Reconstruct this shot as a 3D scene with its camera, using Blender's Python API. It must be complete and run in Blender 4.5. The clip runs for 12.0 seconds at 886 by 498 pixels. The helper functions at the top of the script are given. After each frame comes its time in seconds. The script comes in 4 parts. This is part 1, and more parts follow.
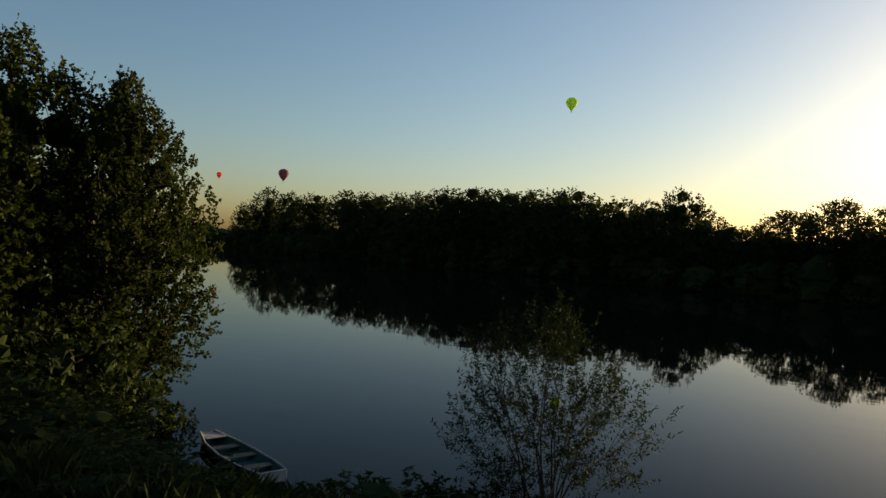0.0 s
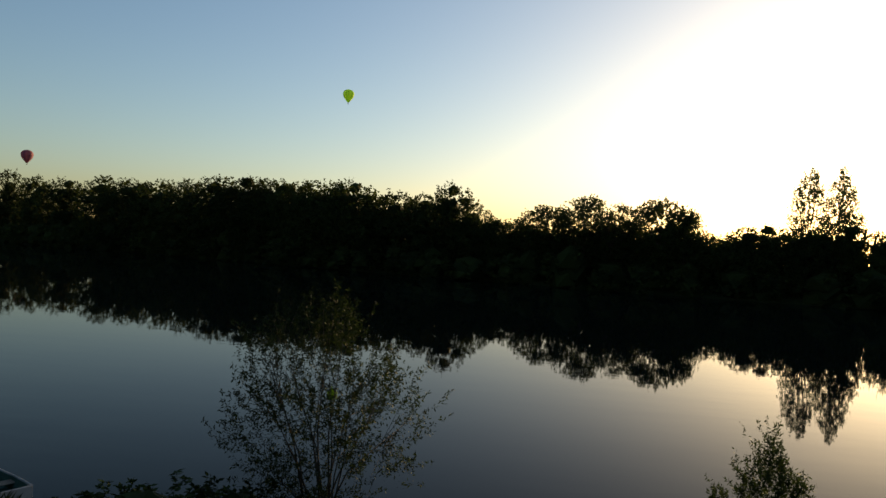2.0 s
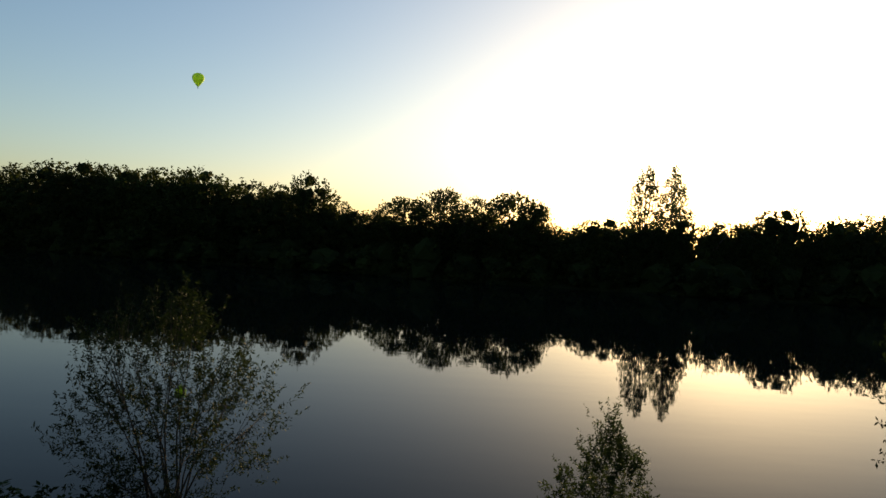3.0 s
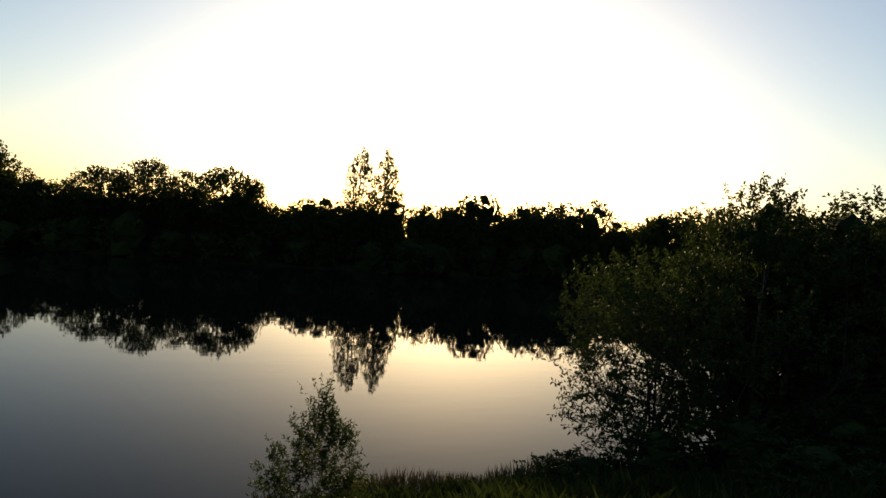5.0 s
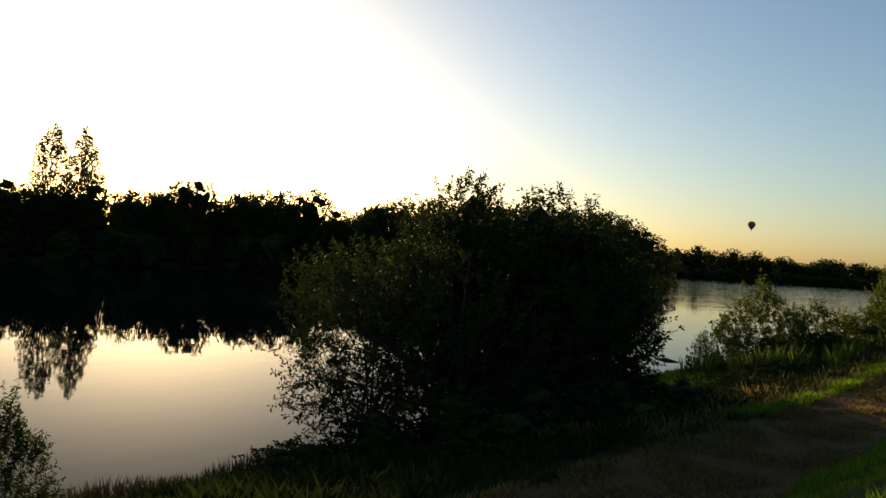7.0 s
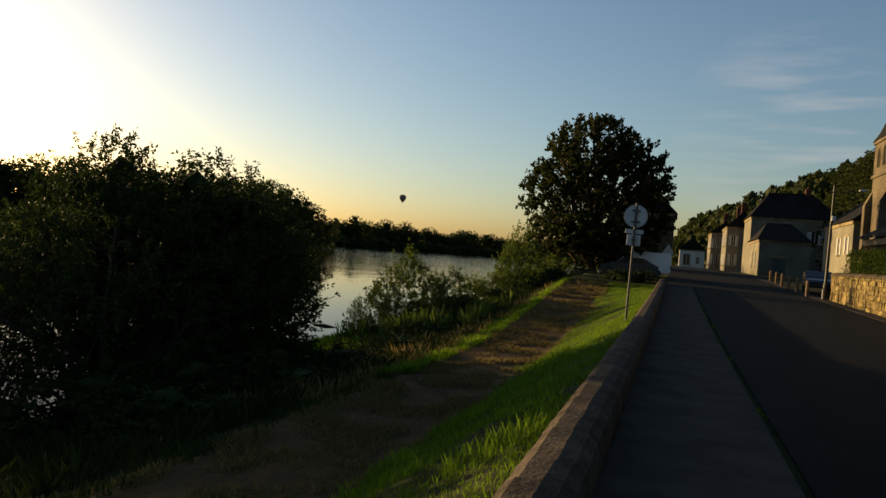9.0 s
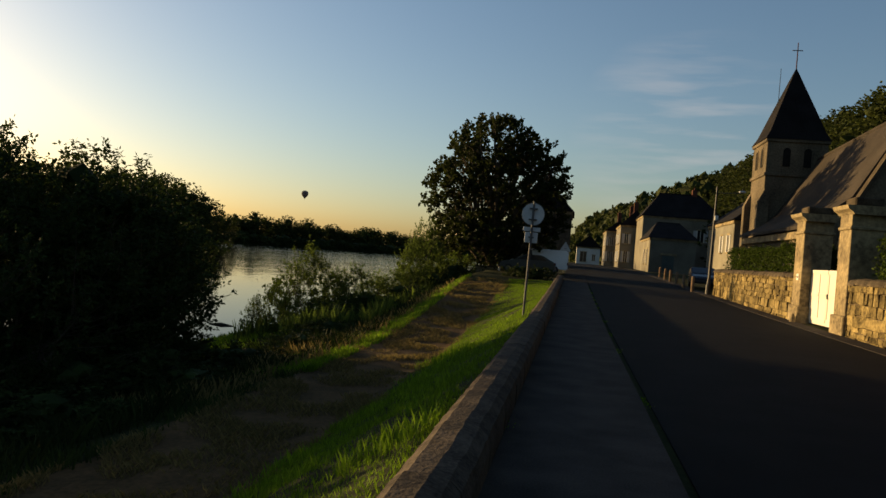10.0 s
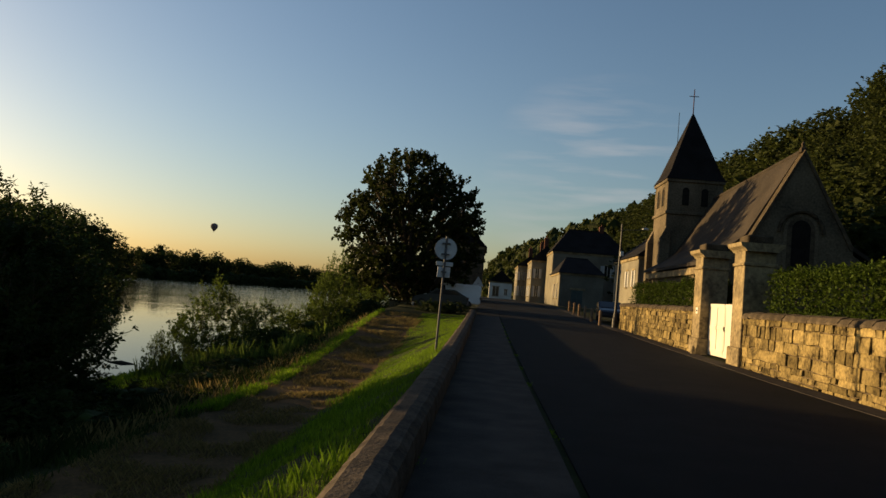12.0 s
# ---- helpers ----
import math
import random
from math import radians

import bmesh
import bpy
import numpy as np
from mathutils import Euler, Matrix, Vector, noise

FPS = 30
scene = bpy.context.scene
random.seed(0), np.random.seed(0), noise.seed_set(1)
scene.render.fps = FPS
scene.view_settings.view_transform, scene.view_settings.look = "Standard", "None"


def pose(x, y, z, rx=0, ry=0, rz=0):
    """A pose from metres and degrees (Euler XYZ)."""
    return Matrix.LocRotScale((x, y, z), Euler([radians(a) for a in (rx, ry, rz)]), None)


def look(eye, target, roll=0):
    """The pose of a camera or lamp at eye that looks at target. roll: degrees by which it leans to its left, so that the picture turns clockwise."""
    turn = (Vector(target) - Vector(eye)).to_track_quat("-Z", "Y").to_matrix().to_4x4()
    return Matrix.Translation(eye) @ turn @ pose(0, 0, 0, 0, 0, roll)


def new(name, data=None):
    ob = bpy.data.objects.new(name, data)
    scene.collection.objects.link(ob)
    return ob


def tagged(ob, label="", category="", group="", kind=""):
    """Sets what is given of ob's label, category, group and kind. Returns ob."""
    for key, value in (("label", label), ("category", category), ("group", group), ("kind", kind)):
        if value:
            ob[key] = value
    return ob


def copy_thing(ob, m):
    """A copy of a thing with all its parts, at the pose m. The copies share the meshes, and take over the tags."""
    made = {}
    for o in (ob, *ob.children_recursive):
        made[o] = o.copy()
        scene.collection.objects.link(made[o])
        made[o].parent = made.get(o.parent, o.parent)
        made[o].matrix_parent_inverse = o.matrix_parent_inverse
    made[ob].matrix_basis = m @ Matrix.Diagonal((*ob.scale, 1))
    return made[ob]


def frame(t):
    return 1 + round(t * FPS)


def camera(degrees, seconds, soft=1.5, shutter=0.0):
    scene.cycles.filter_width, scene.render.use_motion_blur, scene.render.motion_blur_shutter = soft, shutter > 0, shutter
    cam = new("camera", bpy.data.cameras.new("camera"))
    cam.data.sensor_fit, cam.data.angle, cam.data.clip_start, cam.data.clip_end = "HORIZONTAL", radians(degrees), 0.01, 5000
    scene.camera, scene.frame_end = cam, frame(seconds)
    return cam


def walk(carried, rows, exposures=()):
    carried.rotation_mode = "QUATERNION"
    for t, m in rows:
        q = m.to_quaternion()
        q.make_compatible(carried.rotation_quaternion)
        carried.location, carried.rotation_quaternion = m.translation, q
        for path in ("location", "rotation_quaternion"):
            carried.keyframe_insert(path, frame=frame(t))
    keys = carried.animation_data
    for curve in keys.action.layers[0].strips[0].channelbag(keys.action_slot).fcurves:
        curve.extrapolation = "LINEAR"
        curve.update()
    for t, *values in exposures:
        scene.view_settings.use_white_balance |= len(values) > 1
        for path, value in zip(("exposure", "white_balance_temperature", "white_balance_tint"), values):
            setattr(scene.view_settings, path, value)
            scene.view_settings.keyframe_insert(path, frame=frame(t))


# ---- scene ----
cam = camera(62.0, 12.0)
PATH = [
    (0.0, pose(-0.150, 0.0, 1.6, 89.58, -3.14, 115.25)),
    (0.5, pose(-0.150, 0.0, 1.6, 89.65, -3.13, 112.30)),
    (1.0, pose(-0.150, 0.0, 1.6, 89.80, -3.14, 108.47)),
    (1.5, pose(-0.150, 0.0, 1.6, 89.86, -3.17, 104.18)),
    (2.0, pose(-0.150, 0.0, 1.6, 89.86, -3.21, 98.02)),
    (2.5, pose(-0.150, 0.0, 1.6, 89.88, -3.23, 92.80)),
    (3.0, pose(-0.150, 0.0, 1.6, 89.83, -3.32, 86.95)),
    (5.0, pose(-0.150, 0.0, 1.6, 89.57, -4.17, 65.07)),
    (5.5, pose(-0.150, 0.0, 1.6, 89.63, -4.15, 59.60)),
    (6.0, pose(-0.150, 0.0, 1.6, 89.81, -4.17, 53.95)),
    (6.5, pose(-0.150, 0.0, 1.6, 90.03, -4.05, 48.63)),
    (8.5, pose(-0.150, 0.0, 1.6, 90.17, -4.37, 24.97)),
    (9.0, pose(-0.110, 0.0, 1.6, 89.79, -4.65, 17.54)),
    (9.5, pose(-0.070, 0.0, 1.6, 89.80, -4.69, 13.55)),
    (10.0, pose(-0.030, 0.0, 1.6, 90.18, -4.77, 10.03)),
    (10.5, pose(0.000, 0.0, 1.6, 90.16, -4.64, 7.49)),
    (11.0, pose(0.000, 0.0, 1.6, 90.76, -4.53, 5.33)),
    (11.5, pose(0.000, 0.0, 1.6, 91.87, -4.53, 4.39)),
    (12.0, pose(0.000, 0.0, 1.6, 93.42, -4.78, 3.33)),
]
walk(cam, PATH, [(0.0, 0.9, 6280, 12), (2.5, 0.98, 6300, 12), (6.5, 1.02, 6330, 12), (9.5, 0.95, 6430, 14), (12.0, 0.9, 6400, 15)])

# ---- light ----
SUN_AZ, SUN_EL = 65.0, 5.6          # degrees left of the road's direction, degrees up
world = bpy.data.worlds.new("sky")
scene.world = world
world.use_nodes = True
wn = world.node_tree.nodes
sky = wn.new("ShaderNodeTexSky")
sky.sky_type, sky.sun_disc = "NISHITA", False
sky.sun_elevation, sky.sun_rotation = radians(SUN_EL), radians(-SUN_AZ)
sky.air_density, sky.dust_density, sky.ozone_density = 1.0, 1.3, 2.1
wl = world.node_tree.links
# thin cirrus wisps low over the village
wtc, wmap, wnoise, wramp = wn.new("ShaderNodeTexCoord"), wn.new("ShaderNodeMapping"), wn.new("ShaderNodeTexNoise"), wn.new("ShaderNodeMapRange")
wmap.inputs["Scale"].default_value = (5.0, 5.0, 42.0)
wmap.inputs["Rotation"].default_value = (0.0, radians(7), 0.0)
wnoise.inputs["Scale"].default_value, wnoise.inputs["Detail"].default_value = 1.0, 6.0
wramp.inputs["From Min"].default_value, wramp.inputs["From Max"].default_value = 0.48, 0.75
wl.new(wtc.outputs["Generated"], wmap.inputs["Vector"])
wl.new(wmap.outputs["Vector"], wnoise.inputs["Vector"])
wl.new(wnoise.outputs["Fac"], wramp.inputs["Value"])
wdot, wband, wmul, wmix = wn.new("ShaderNodeVectorMath"), wn.new("ShaderNodeMapRange"), wn.new("ShaderNodeMath"), wn.new("ShaderNodeMix")
wdot.operation, wmul.operation, wmix.data_type = "DOT_PRODUCT", "MULTIPLY", "RGBA"
wdot.inputs[1].default_value = (0.13, 0.977, 0.165)
wband.inputs["From Min"].default_value, wband.inputs["From Max"].default_value, wband.inputs["To Max"].default_value = 0.988, 0.999, 0.5
wl.new(wtc.outputs["Generated"], wdot.inputs[0])
wl.new(wdot.outputs["Value"], wband.inputs["Value"])
wl.new(wramp.outputs[0], wmul.inputs[0])
wl.new(wband.outputs[0], wmul.inputs[1])
wl.new(wmul.outputs[0], wmix.inputs["Factor"])
wl.new(sky.outputs["Color"], wmix.inputs["A"])
wmix.inputs["B"].default_value = (3.2, 3.0, 2.8, 1)
wl.new(wmix.outputs["Result"], wn["Background"].inputs["Color"])
wn["Background"].inputs["Strength"].default_value = 0.1
sun = new("sun", bpy.data.lights.new("sun", "SUN"))
sun.data.energy, sun.data.angle, sun.data.color = 5.0, radians(0.5), (1.0, 0.69, 0.3)
sun.matrix_world = look((-60, 30, 40), (-60 + math.sin(radians(SUN_AZ)), 30 - math.cos(radians(SUN_AZ)), 40 - math.tan(radians(SUN_EL))))


# ---- materials ----
def material(name, base, dark, scale=4.0, rough=0.8, bump=0.3, fine=40.0, metal=0.0, spread=0.0, coords="Object", warp=1.0):
    """Two scales of noise between two colours, with a fine relief."""
    m = bpy.data.materials.new(name)
    m.use_nodes = True
    n, k = m.node_tree.nodes, m.node_tree.links
    b = n["Principled BSDF"]
    tc = n.new("ShaderNodeTexCoord")
    mp = n.new("ShaderNodeMapping")
    mp.inputs["Scale"].default_value = (1, warp, 1)
    if coords == "World":
        k.new(n.new("ShaderNodeNewGeometry").outputs["Position"], mp.inputs["Vector"])
    else:
        k.new(tc.outputs[coords], mp.inputs["Vector"])
    big, small = n.new("ShaderNodeTexNoise"), n.new("ShaderNodeTexNoise")
    for t, s, d in ((big, scale, 5), (small, fine, 4)):
        t.inputs["Scale"].default_value, t.inputs["Detail"].default_value = s, d
        k.new(mp.outputs["Vector"], t.inputs["Vector"])
    mix = n.new("ShaderNodeMath")
    mix.operation = "MULTIPLY_ADD"
    mix.inputs[1].default_value = 0.45
    half = n.new("ShaderNodeMath")
    half.operation = "MULTIPLY"
    half.inputs[1].default_value = 0.55
    k.new(big.outputs["Fac"], half.inputs[0])
    k.new(small.outputs["Fac"], mix.inputs[0])
    k.new(half.outputs[0], mix.inputs[2])
    ramp = n.new("ShaderNodeValToRGB")
    ramp.color_ramp.elements[0].position, ramp.color_ramp.elements[1].position = 0.36, 0.64
    ramp.color_ramp.elements[0].color, ramp.color_ramp.elements[1].color = (*dark, 1), (*base, 1)
    k.new(mix.outputs[0], ramp.inputs["Fac"])
    out = ramp.outputs["Color"]
    if spread:
        info, hsv, rng = n.new("ShaderNodeObjectInfo"), n.new("ShaderNodeHueSaturation"), n.new("ShaderNodeMapRange")
        rng.inputs["To Min"].default_value, rng.inputs["To Max"].default_value = 1 - spread, 1 + spread
        k.new(info.outputs["Random"], rng.inputs["Value"])
        k.new(rng.outputs[0], hsv.inputs["Value"])
        k.new(out, hsv.inputs["Color"])
        out = hsv.outputs["Color"]
    k.new(out, b.inputs["Base Color"])
    b.inputs["Roughness"].default_value, b.inputs["Metallic"].default_value = rough, metal
    b.inputs["Specular IOR Level"].default_value = 0.5 if rough < 0.6 else 0.05
    if bump:
        bp = n.new("ShaderNodeBump")
        bp.inputs["Strength"].default_value, bp.inputs["Distance"].default_value = bump, 0.03
        k.new(mix.outputs[0], bp.inputs["Height"])
        k.new(bp.outputs["Normal"], b.inputs["Normal"])
    return m


def leaf_material(name, base, dark, glow=0.35, spread=0.25):
    """Leaves: a glossy face, and light that passes through."""
    m = bpy.data.materials.new(name)
    m.use_nodes = True
    n, k = m.node_tree.nodes, m.node_tree.links
    b, out = n["Principled BSDF"], n["Material Output"]
    geo, info = n.new("ShaderNodeNewGeometry"), n.new("ShaderNodeObjectInfo")
    ramp = n.new("ShaderNodeValToRGB")
    ramp.color_ramp.elements[0].color, ramp.color_ramp.elements[1].color = (*dark, 1), (*base, 1)
    k.new(geo.outputs["Random Per Island"], ramp.inputs["Fac"])
    hsv, rng = n.new("ShaderNodeHueSaturation"), n.new("ShaderNodeMapRange")
    rng.inputs["To Min"].default_value, rng.inputs["To Max"].default_value = 1 - spread, 1 + spread
    k.new(info.outputs["Random"], rng.inputs["Value"])
    k.new(rng.outputs[0], hsv.inputs["Value"])
    k.new(ramp.outputs["Color"], hsv.inputs["Color"])
    k.new(hsv.outputs["Color"], b.inputs["Base Color"])
    b.inputs["Roughness"].default_value, b.inputs["Specular IOR Level"].default_value = 0.75, 0.08
    tr, mix = n.new("ShaderNodeBsdfTranslucent"), n.new("ShaderNodeMixShader")
    k.new(hsv.outputs["Color"], tr.inputs["Color"])
    mix.inputs["Fac"].default_value = glow
    k.new(b.outputs[0], mix.inputs[1])
    k.new(tr.outputs[0], mix.inputs[2])
    k.new(mix.outputs[0], out.inputs["Surface"])
    return m


def water_material():
    m = bpy.data.materials.new("river_water")
    m.use_nodes = True
    n, k = m.node_tree.nodes, m.node_tree.links
    b = n["Principled BSDF"]
    b.inputs["Base Color"].default_value = (0.004, 0.006, 0.006, 1)
    b.inputs["Roughness"].default_value, b.inputs["IOR"].default_value = 0.02, 1.12
    tc, a, c, big = n.new("ShaderNodeTexCoord"), n.new("ShaderNodeTexNoise"), n.new("ShaderNodeTexNoise"), n.new("ShaderNodeTexNoise")
    mp = n.new("ShaderNodeMapping")
    mp.inputs["Scale"].default_value = (1.0, 0.35, 1.0)
    k.new(tc.outputs["Object"], mp.inputs["Vector"])
    for t, s, d in ((a, 0.9, 3), (c, 0.12, 2)):
        t.inputs["Scale"].default_value, t.inputs["Detail"].default_value = s, d
        k.new(mp.outputs["Vector"], t.inputs["Vector"])
    big.inputs["Scale"].default_value = 0.008
    k.new(tc.outputs["Object"], big.inputs["Vector"])
    add = n.new("ShaderNodeMath")
    add.operation = "MULTIPLY_ADD"
    add.inputs[1].default_value = 2.0
    k.new(c.outputs["Fac"], add.inputs[0])
    k.new(a.outputs["Fac"], add.inputs[2])
    rng = n.new("ShaderNodeMapRange")
    rng.inputs["From Min"].default_value, rng.inputs["From Max"].default_value = 0.55, 0.7
    rng.inputs["To Min"].default_value, rng.inputs["To Max"].default_value = 0.05, 0.3
    k.new(big.outputs["Fac"], rng.inputs["Value"])
    bp = n.new("ShaderNodeBump")
    bp.inputs["Distance"].default_value = 0.05
    # the open reach downstream is ruffled by the wind
    sep, reach, both = n.new("ShaderNodeSeparateXYZ"), n.new("ShaderNodeMapRange"), n.new("ShaderNodeMath")
    k.new(tc.outputs["Object"], sep.inputs[0])
    reach.inputs["From Min"].default_value, reach.inputs["From Max"].default_value = 30.0, 150.0
    reach.inputs["To Min"].default_value, reach.inputs["To Max"].default_value = 0.0, 3.0
    lie = n.new("ShaderNodeMath")
    lie.operation = "MULTIPLY_ADD"
    lie.inputs[1].default_value = 1.2
    k.new(sep.outputs["X"], lie.inputs[0])
    k.new(sep.outputs["Y"], lie.inputs[2])
    k.new(lie.outputs[0], reach.inputs["Value"])
    k.new(rng.outputs[0], both.inputs[0])
    k.new(reach.outputs[0], both.inputs[1])
    k.new(both.outputs[0], bp.inputs["Strength"])
    k.new(add.outputs[0], bp.inputs["Height"])
    k.new(bp.outputs["Normal"], b.inputs["Normal"])
    return m


WATER = water_material()
EARTH = material("bank_earth", (0.0315, 0.035, 0.0105), (0.014, 0.0168, 0.0056), 0.8, 0.95, 0.6, 9)
TRACK = material("dry_earth_track", (0.12, 0.068, 0.0304), (0.036, 0.0272, 0.0112), 1.2, 0.95, 0.8, 12)
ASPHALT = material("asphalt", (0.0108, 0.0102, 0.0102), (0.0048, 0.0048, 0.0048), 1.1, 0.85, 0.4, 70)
FOOTWAY = material("worn_footway", (0.063, 0.0525, 0.0441), (0.0231, 0.021, 0.0179), 1.7, 0.9, 0.5, 60)
PARAPET = material("parapet_stone", (0.102, 0.0797, 0.0574), (0.0255, 0.0211, 0.0166), 3.0, 0.9, 0.8, 34, spread=0.12)
STONE = material("limestone", (0.255, 0.191, 0.0765), (0.0298, 0.0221, 0.011), 2.1, 0.9, 1.0, 12, spread=0.45, coords="World")
MORTAR = material("lime_mortar", (0.16, 0.12, 0.07), (0.06, 0.045, 0.03), 2.0, 0.95, 0.6, 40)
COPING = material("coping_stone", (0.11, 0.085, 0.055), (0.035, 0.028, 0.02), 3.0, 0.95, 0.8, 30, spread=0.2)
ASHLAR = material("dressed_limestone", (0.336, 0.264, 0.144), (0.096, 0.076, 0.048), 1.1, 0.9, 0.2, 9)
TUFFEAU = material("tower_limestone", (0.16, 0.128, 0.084), (0.048, 0.04, 0.028), 0.45, 0.9, 0.4, 8)
RENDER_W = material("lime_render", (0.23, 0.21, 0.155), (0.10, 0.09, 0.068), 0.4, 0.9, 0.15, 9)
SLATE = material("slate_roof", (0.018, 0.016, 0.016), (0.008, 0.0075, 0.0075), 0.7, 0.95, 0.5, 9)
TILE = material("clay_tile_roof", (0.055, 0.045, 0.035), (0.025, 0.021, 0.017), 0.5, 0.85, 0.6, 10)
BRICK = material("chimney_brick", (0.112, 0.048, 0.032), (0.06, 0.028, 0.02), 2, 0.9, 0.5, 18)
BARK = material("bark", (0.10, 0.08, 0.055), (0.04, 0.033, 0.025), 3, 0.95, 0.8, 25, spread=0.2)
WHITE_PAINT = material("white_gate_paint", (0.624, 0.592, 0.512), (0.528, 0.496, 0.416), 1.2, 0.5, 0.05, 30)
SHUTTER = material("grey_shutter_paint", (0.40, 0.40, 0.38), (0.3, 0.3, 0.29), 1, 0.6, 0.05, 30)
STEEL = material("galvanised_steel", (0.13, 0.13, 0.13), (0.07, 0.07, 0.07), 4, 0.6, 0.1, 60, metal=0.2)
SIGN_BACK = material("sign_back_aluminium", (0.5, 0.51, 0.52), (0.36, 0.37, 0.38), 3, 0.5, 0.05, 60, metal=0.3)
DARK_METAL = material("dark_iron", (0.04, 0.04, 0.042), (0.02, 0.02, 0.02), 4, 0.5, 0.1, 40, metal=0.6)
RUBBER = material("tyre_rubber", (0.03, 0.03, 0.03), (0.015, 0.015, 0.015), 6, 0.85, 0.2, 60)
LOUVRE = material("dark_louvre_boards", (0.02, 0.018, 0.015), (0.01, 0.009, 0.008), 3, 0.9, 0.2, 20)
GLASS = material("dark_glass", (0.02, 0.022, 0.025), (0.012, 0.012, 0.014), 2, 0.08, 0, 10)
CAR_GREY = material("grey_car_paint", (0.03, 0.0325, 0.035), (0.0225, 0.025, 0.026), 1, 0.3, 0, 10, metal=0.4)
CAR_WHITE = material("white_van_paint", (0.75, 0.75, 0.74), (0.66, 0.66, 0.65), 1, 0.35, 0, 10)
CAR_DARK = material("dark_car_paint", (0.03, 0.032, 0.04), (0.02, 0.02, 0.026), 1, 0.25, 0, 10, metal=0.3)
BOAT_PAINT = material("weathered_boat_paint", (0.50, 0.48, 0.45), (0.28, 0.265, 0.24), 3, 0.7, 0.3, 30)
BOAT_INSIDE = material("green_boat_boards", (0.07, 0.15, 0.12), (0.04, 0.07, 0.055), 3, 0.7, 0.3, 30)
BOAT_WOOD = material("weathered_boat_wood", (0.28, 0.22, 0.16), (0.13, 0.1, 0.075), 3, 0.8, 0.4, 30)
POST_WOOD = material("bollard_wood", (0.26, 0.18, 0.11), (0.12, 0.08, 0.05), 4, 0.85, 0.4, 30, spread=0.15)
WICKER = material("basket_wicker", (0.25, 0.15, 0.07), (0.14, 0.08, 0.04), 6, 0.8, 0.4, 40)
LEAF = leaf_material("oak_leaves", (0.044, 0.056, 0.012), (0.0176, 0.024, 0.0064))
LEAF_POPLAR = leaf_material("poplar_leaves", (0.051, 0.0723, 0.0102), (0.0187, 0.0289, 0.0051))
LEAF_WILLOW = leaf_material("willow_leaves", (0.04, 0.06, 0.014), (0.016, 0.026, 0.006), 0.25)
LEAF_BANK = leaf_material("bank_shrub_leaves", (0.095, 0.135, 0.02), (0.032, 0.05, 0.01), 0.5)
WHITEWASH = material("whitewashed_render", (0.62, 0.59, 0.53), (0.45, 0.43, 0.38), 0.5, 0.9, 0.15, 9)
DOOR_PAINT = material("grey_green_door_paint", (0.10, 0.12, 0.11), (0.06, 0.075, 0.07), 1.0, 0.7, 0.1, 30)
LEAF_HEDGE = leaf_material("hedge_leaves", (0.06, 0.095, 0.01), (0.016, 0.026, 0.004))
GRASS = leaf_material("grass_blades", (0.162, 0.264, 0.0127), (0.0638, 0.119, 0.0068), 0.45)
DRY_GRASS = leaf_material("dry_grass_blades", (0.255, 0.187, 0.068), (0.119, 0.102, 0.034), 0.4)
REED = leaf_material("reed_stalks", (0.144, 0.112, 0.048), (0.068, 0.06, 0.024), 0.4)


# ---- mesh helpers ----
def part(name, bm, mat, parent=None, label="", smooth=False):
    me = bpy.data.meshes.new(name)
    bm.to_mesh(me)
    bm.free()
    me.materials.append(mat)
    if smooth:
        me.shade_smooth()
    return place(name, me, parent, label)


def place(name, me, parent=None, label=""):
    ob = new(name, me)
    if parent:
        ob.parent = parent
    return tagged(ob, label)


def raw(name, verts, faces, mat, smooth=False):
    me = bpy.data.meshes.new(name)
    me.from_pydata(verts if isinstance(verts, list) else verts.tolist(), [], faces if isinstance(faces, list) else faces.tolist())
    me.materials.append(mat)
    if smooth:
        me.shade_smooth()
    return me


def thing(name, m, label, category, group="", kind=""):
    ob = new(name)
    ob.empty_display_size = 0.2
    ob.matrix_basis = m
    return tagged(ob, label, category, group, kind)


def add_box(bm, x0, x1, y0, y1, z0, z1, bevel=0.0, m=None):
    vs = bmesh.ops.create_cube(bm, size=1, matrix=Matrix.LocRotScale(((x0 + x1) / 2, (y0 + y1) / 2, (z0 + z1) / 2), None, (x1 - x0, y1 - y0, z1 - z0)))["verts"]
    if bevel:
        es = list({e for v in vs for e in v.link_edges})
        vs = [v for f in bmesh.ops.bevel(bm, geom=es, offset=bevel, segments=1, affect="EDGES")["faces"] for v in f.verts]
    if m:
        bmesh.ops.transform(bm, matrix=m, verts=list(set(vs)))
    return bm


def box(x0, x1, y0, y1, z0, z1, bevel=0.0):
    return add_box(bmesh.new(), x0, x1, y0, y1, z0, z1, bevel)


def add_cyl(bm, p, q, r0, r1, n=10):
    p, q = Vector(p), Vector(q)
    m = Matrix.Translation((p + q) / 2) @ (q - p).to_track_quat("Z", "Y").to_matrix().to_4x4()
    bmesh.ops.create_cone(bm, cap_ends=True, segments=n, radius1=r0, radius2=r1, depth=(q - p).length, matrix=m)
    return bm


def cyl(p, q, r0, r1, n=10):
    return add_cyl(bmesh.new(), p, q, r0, r1, n)


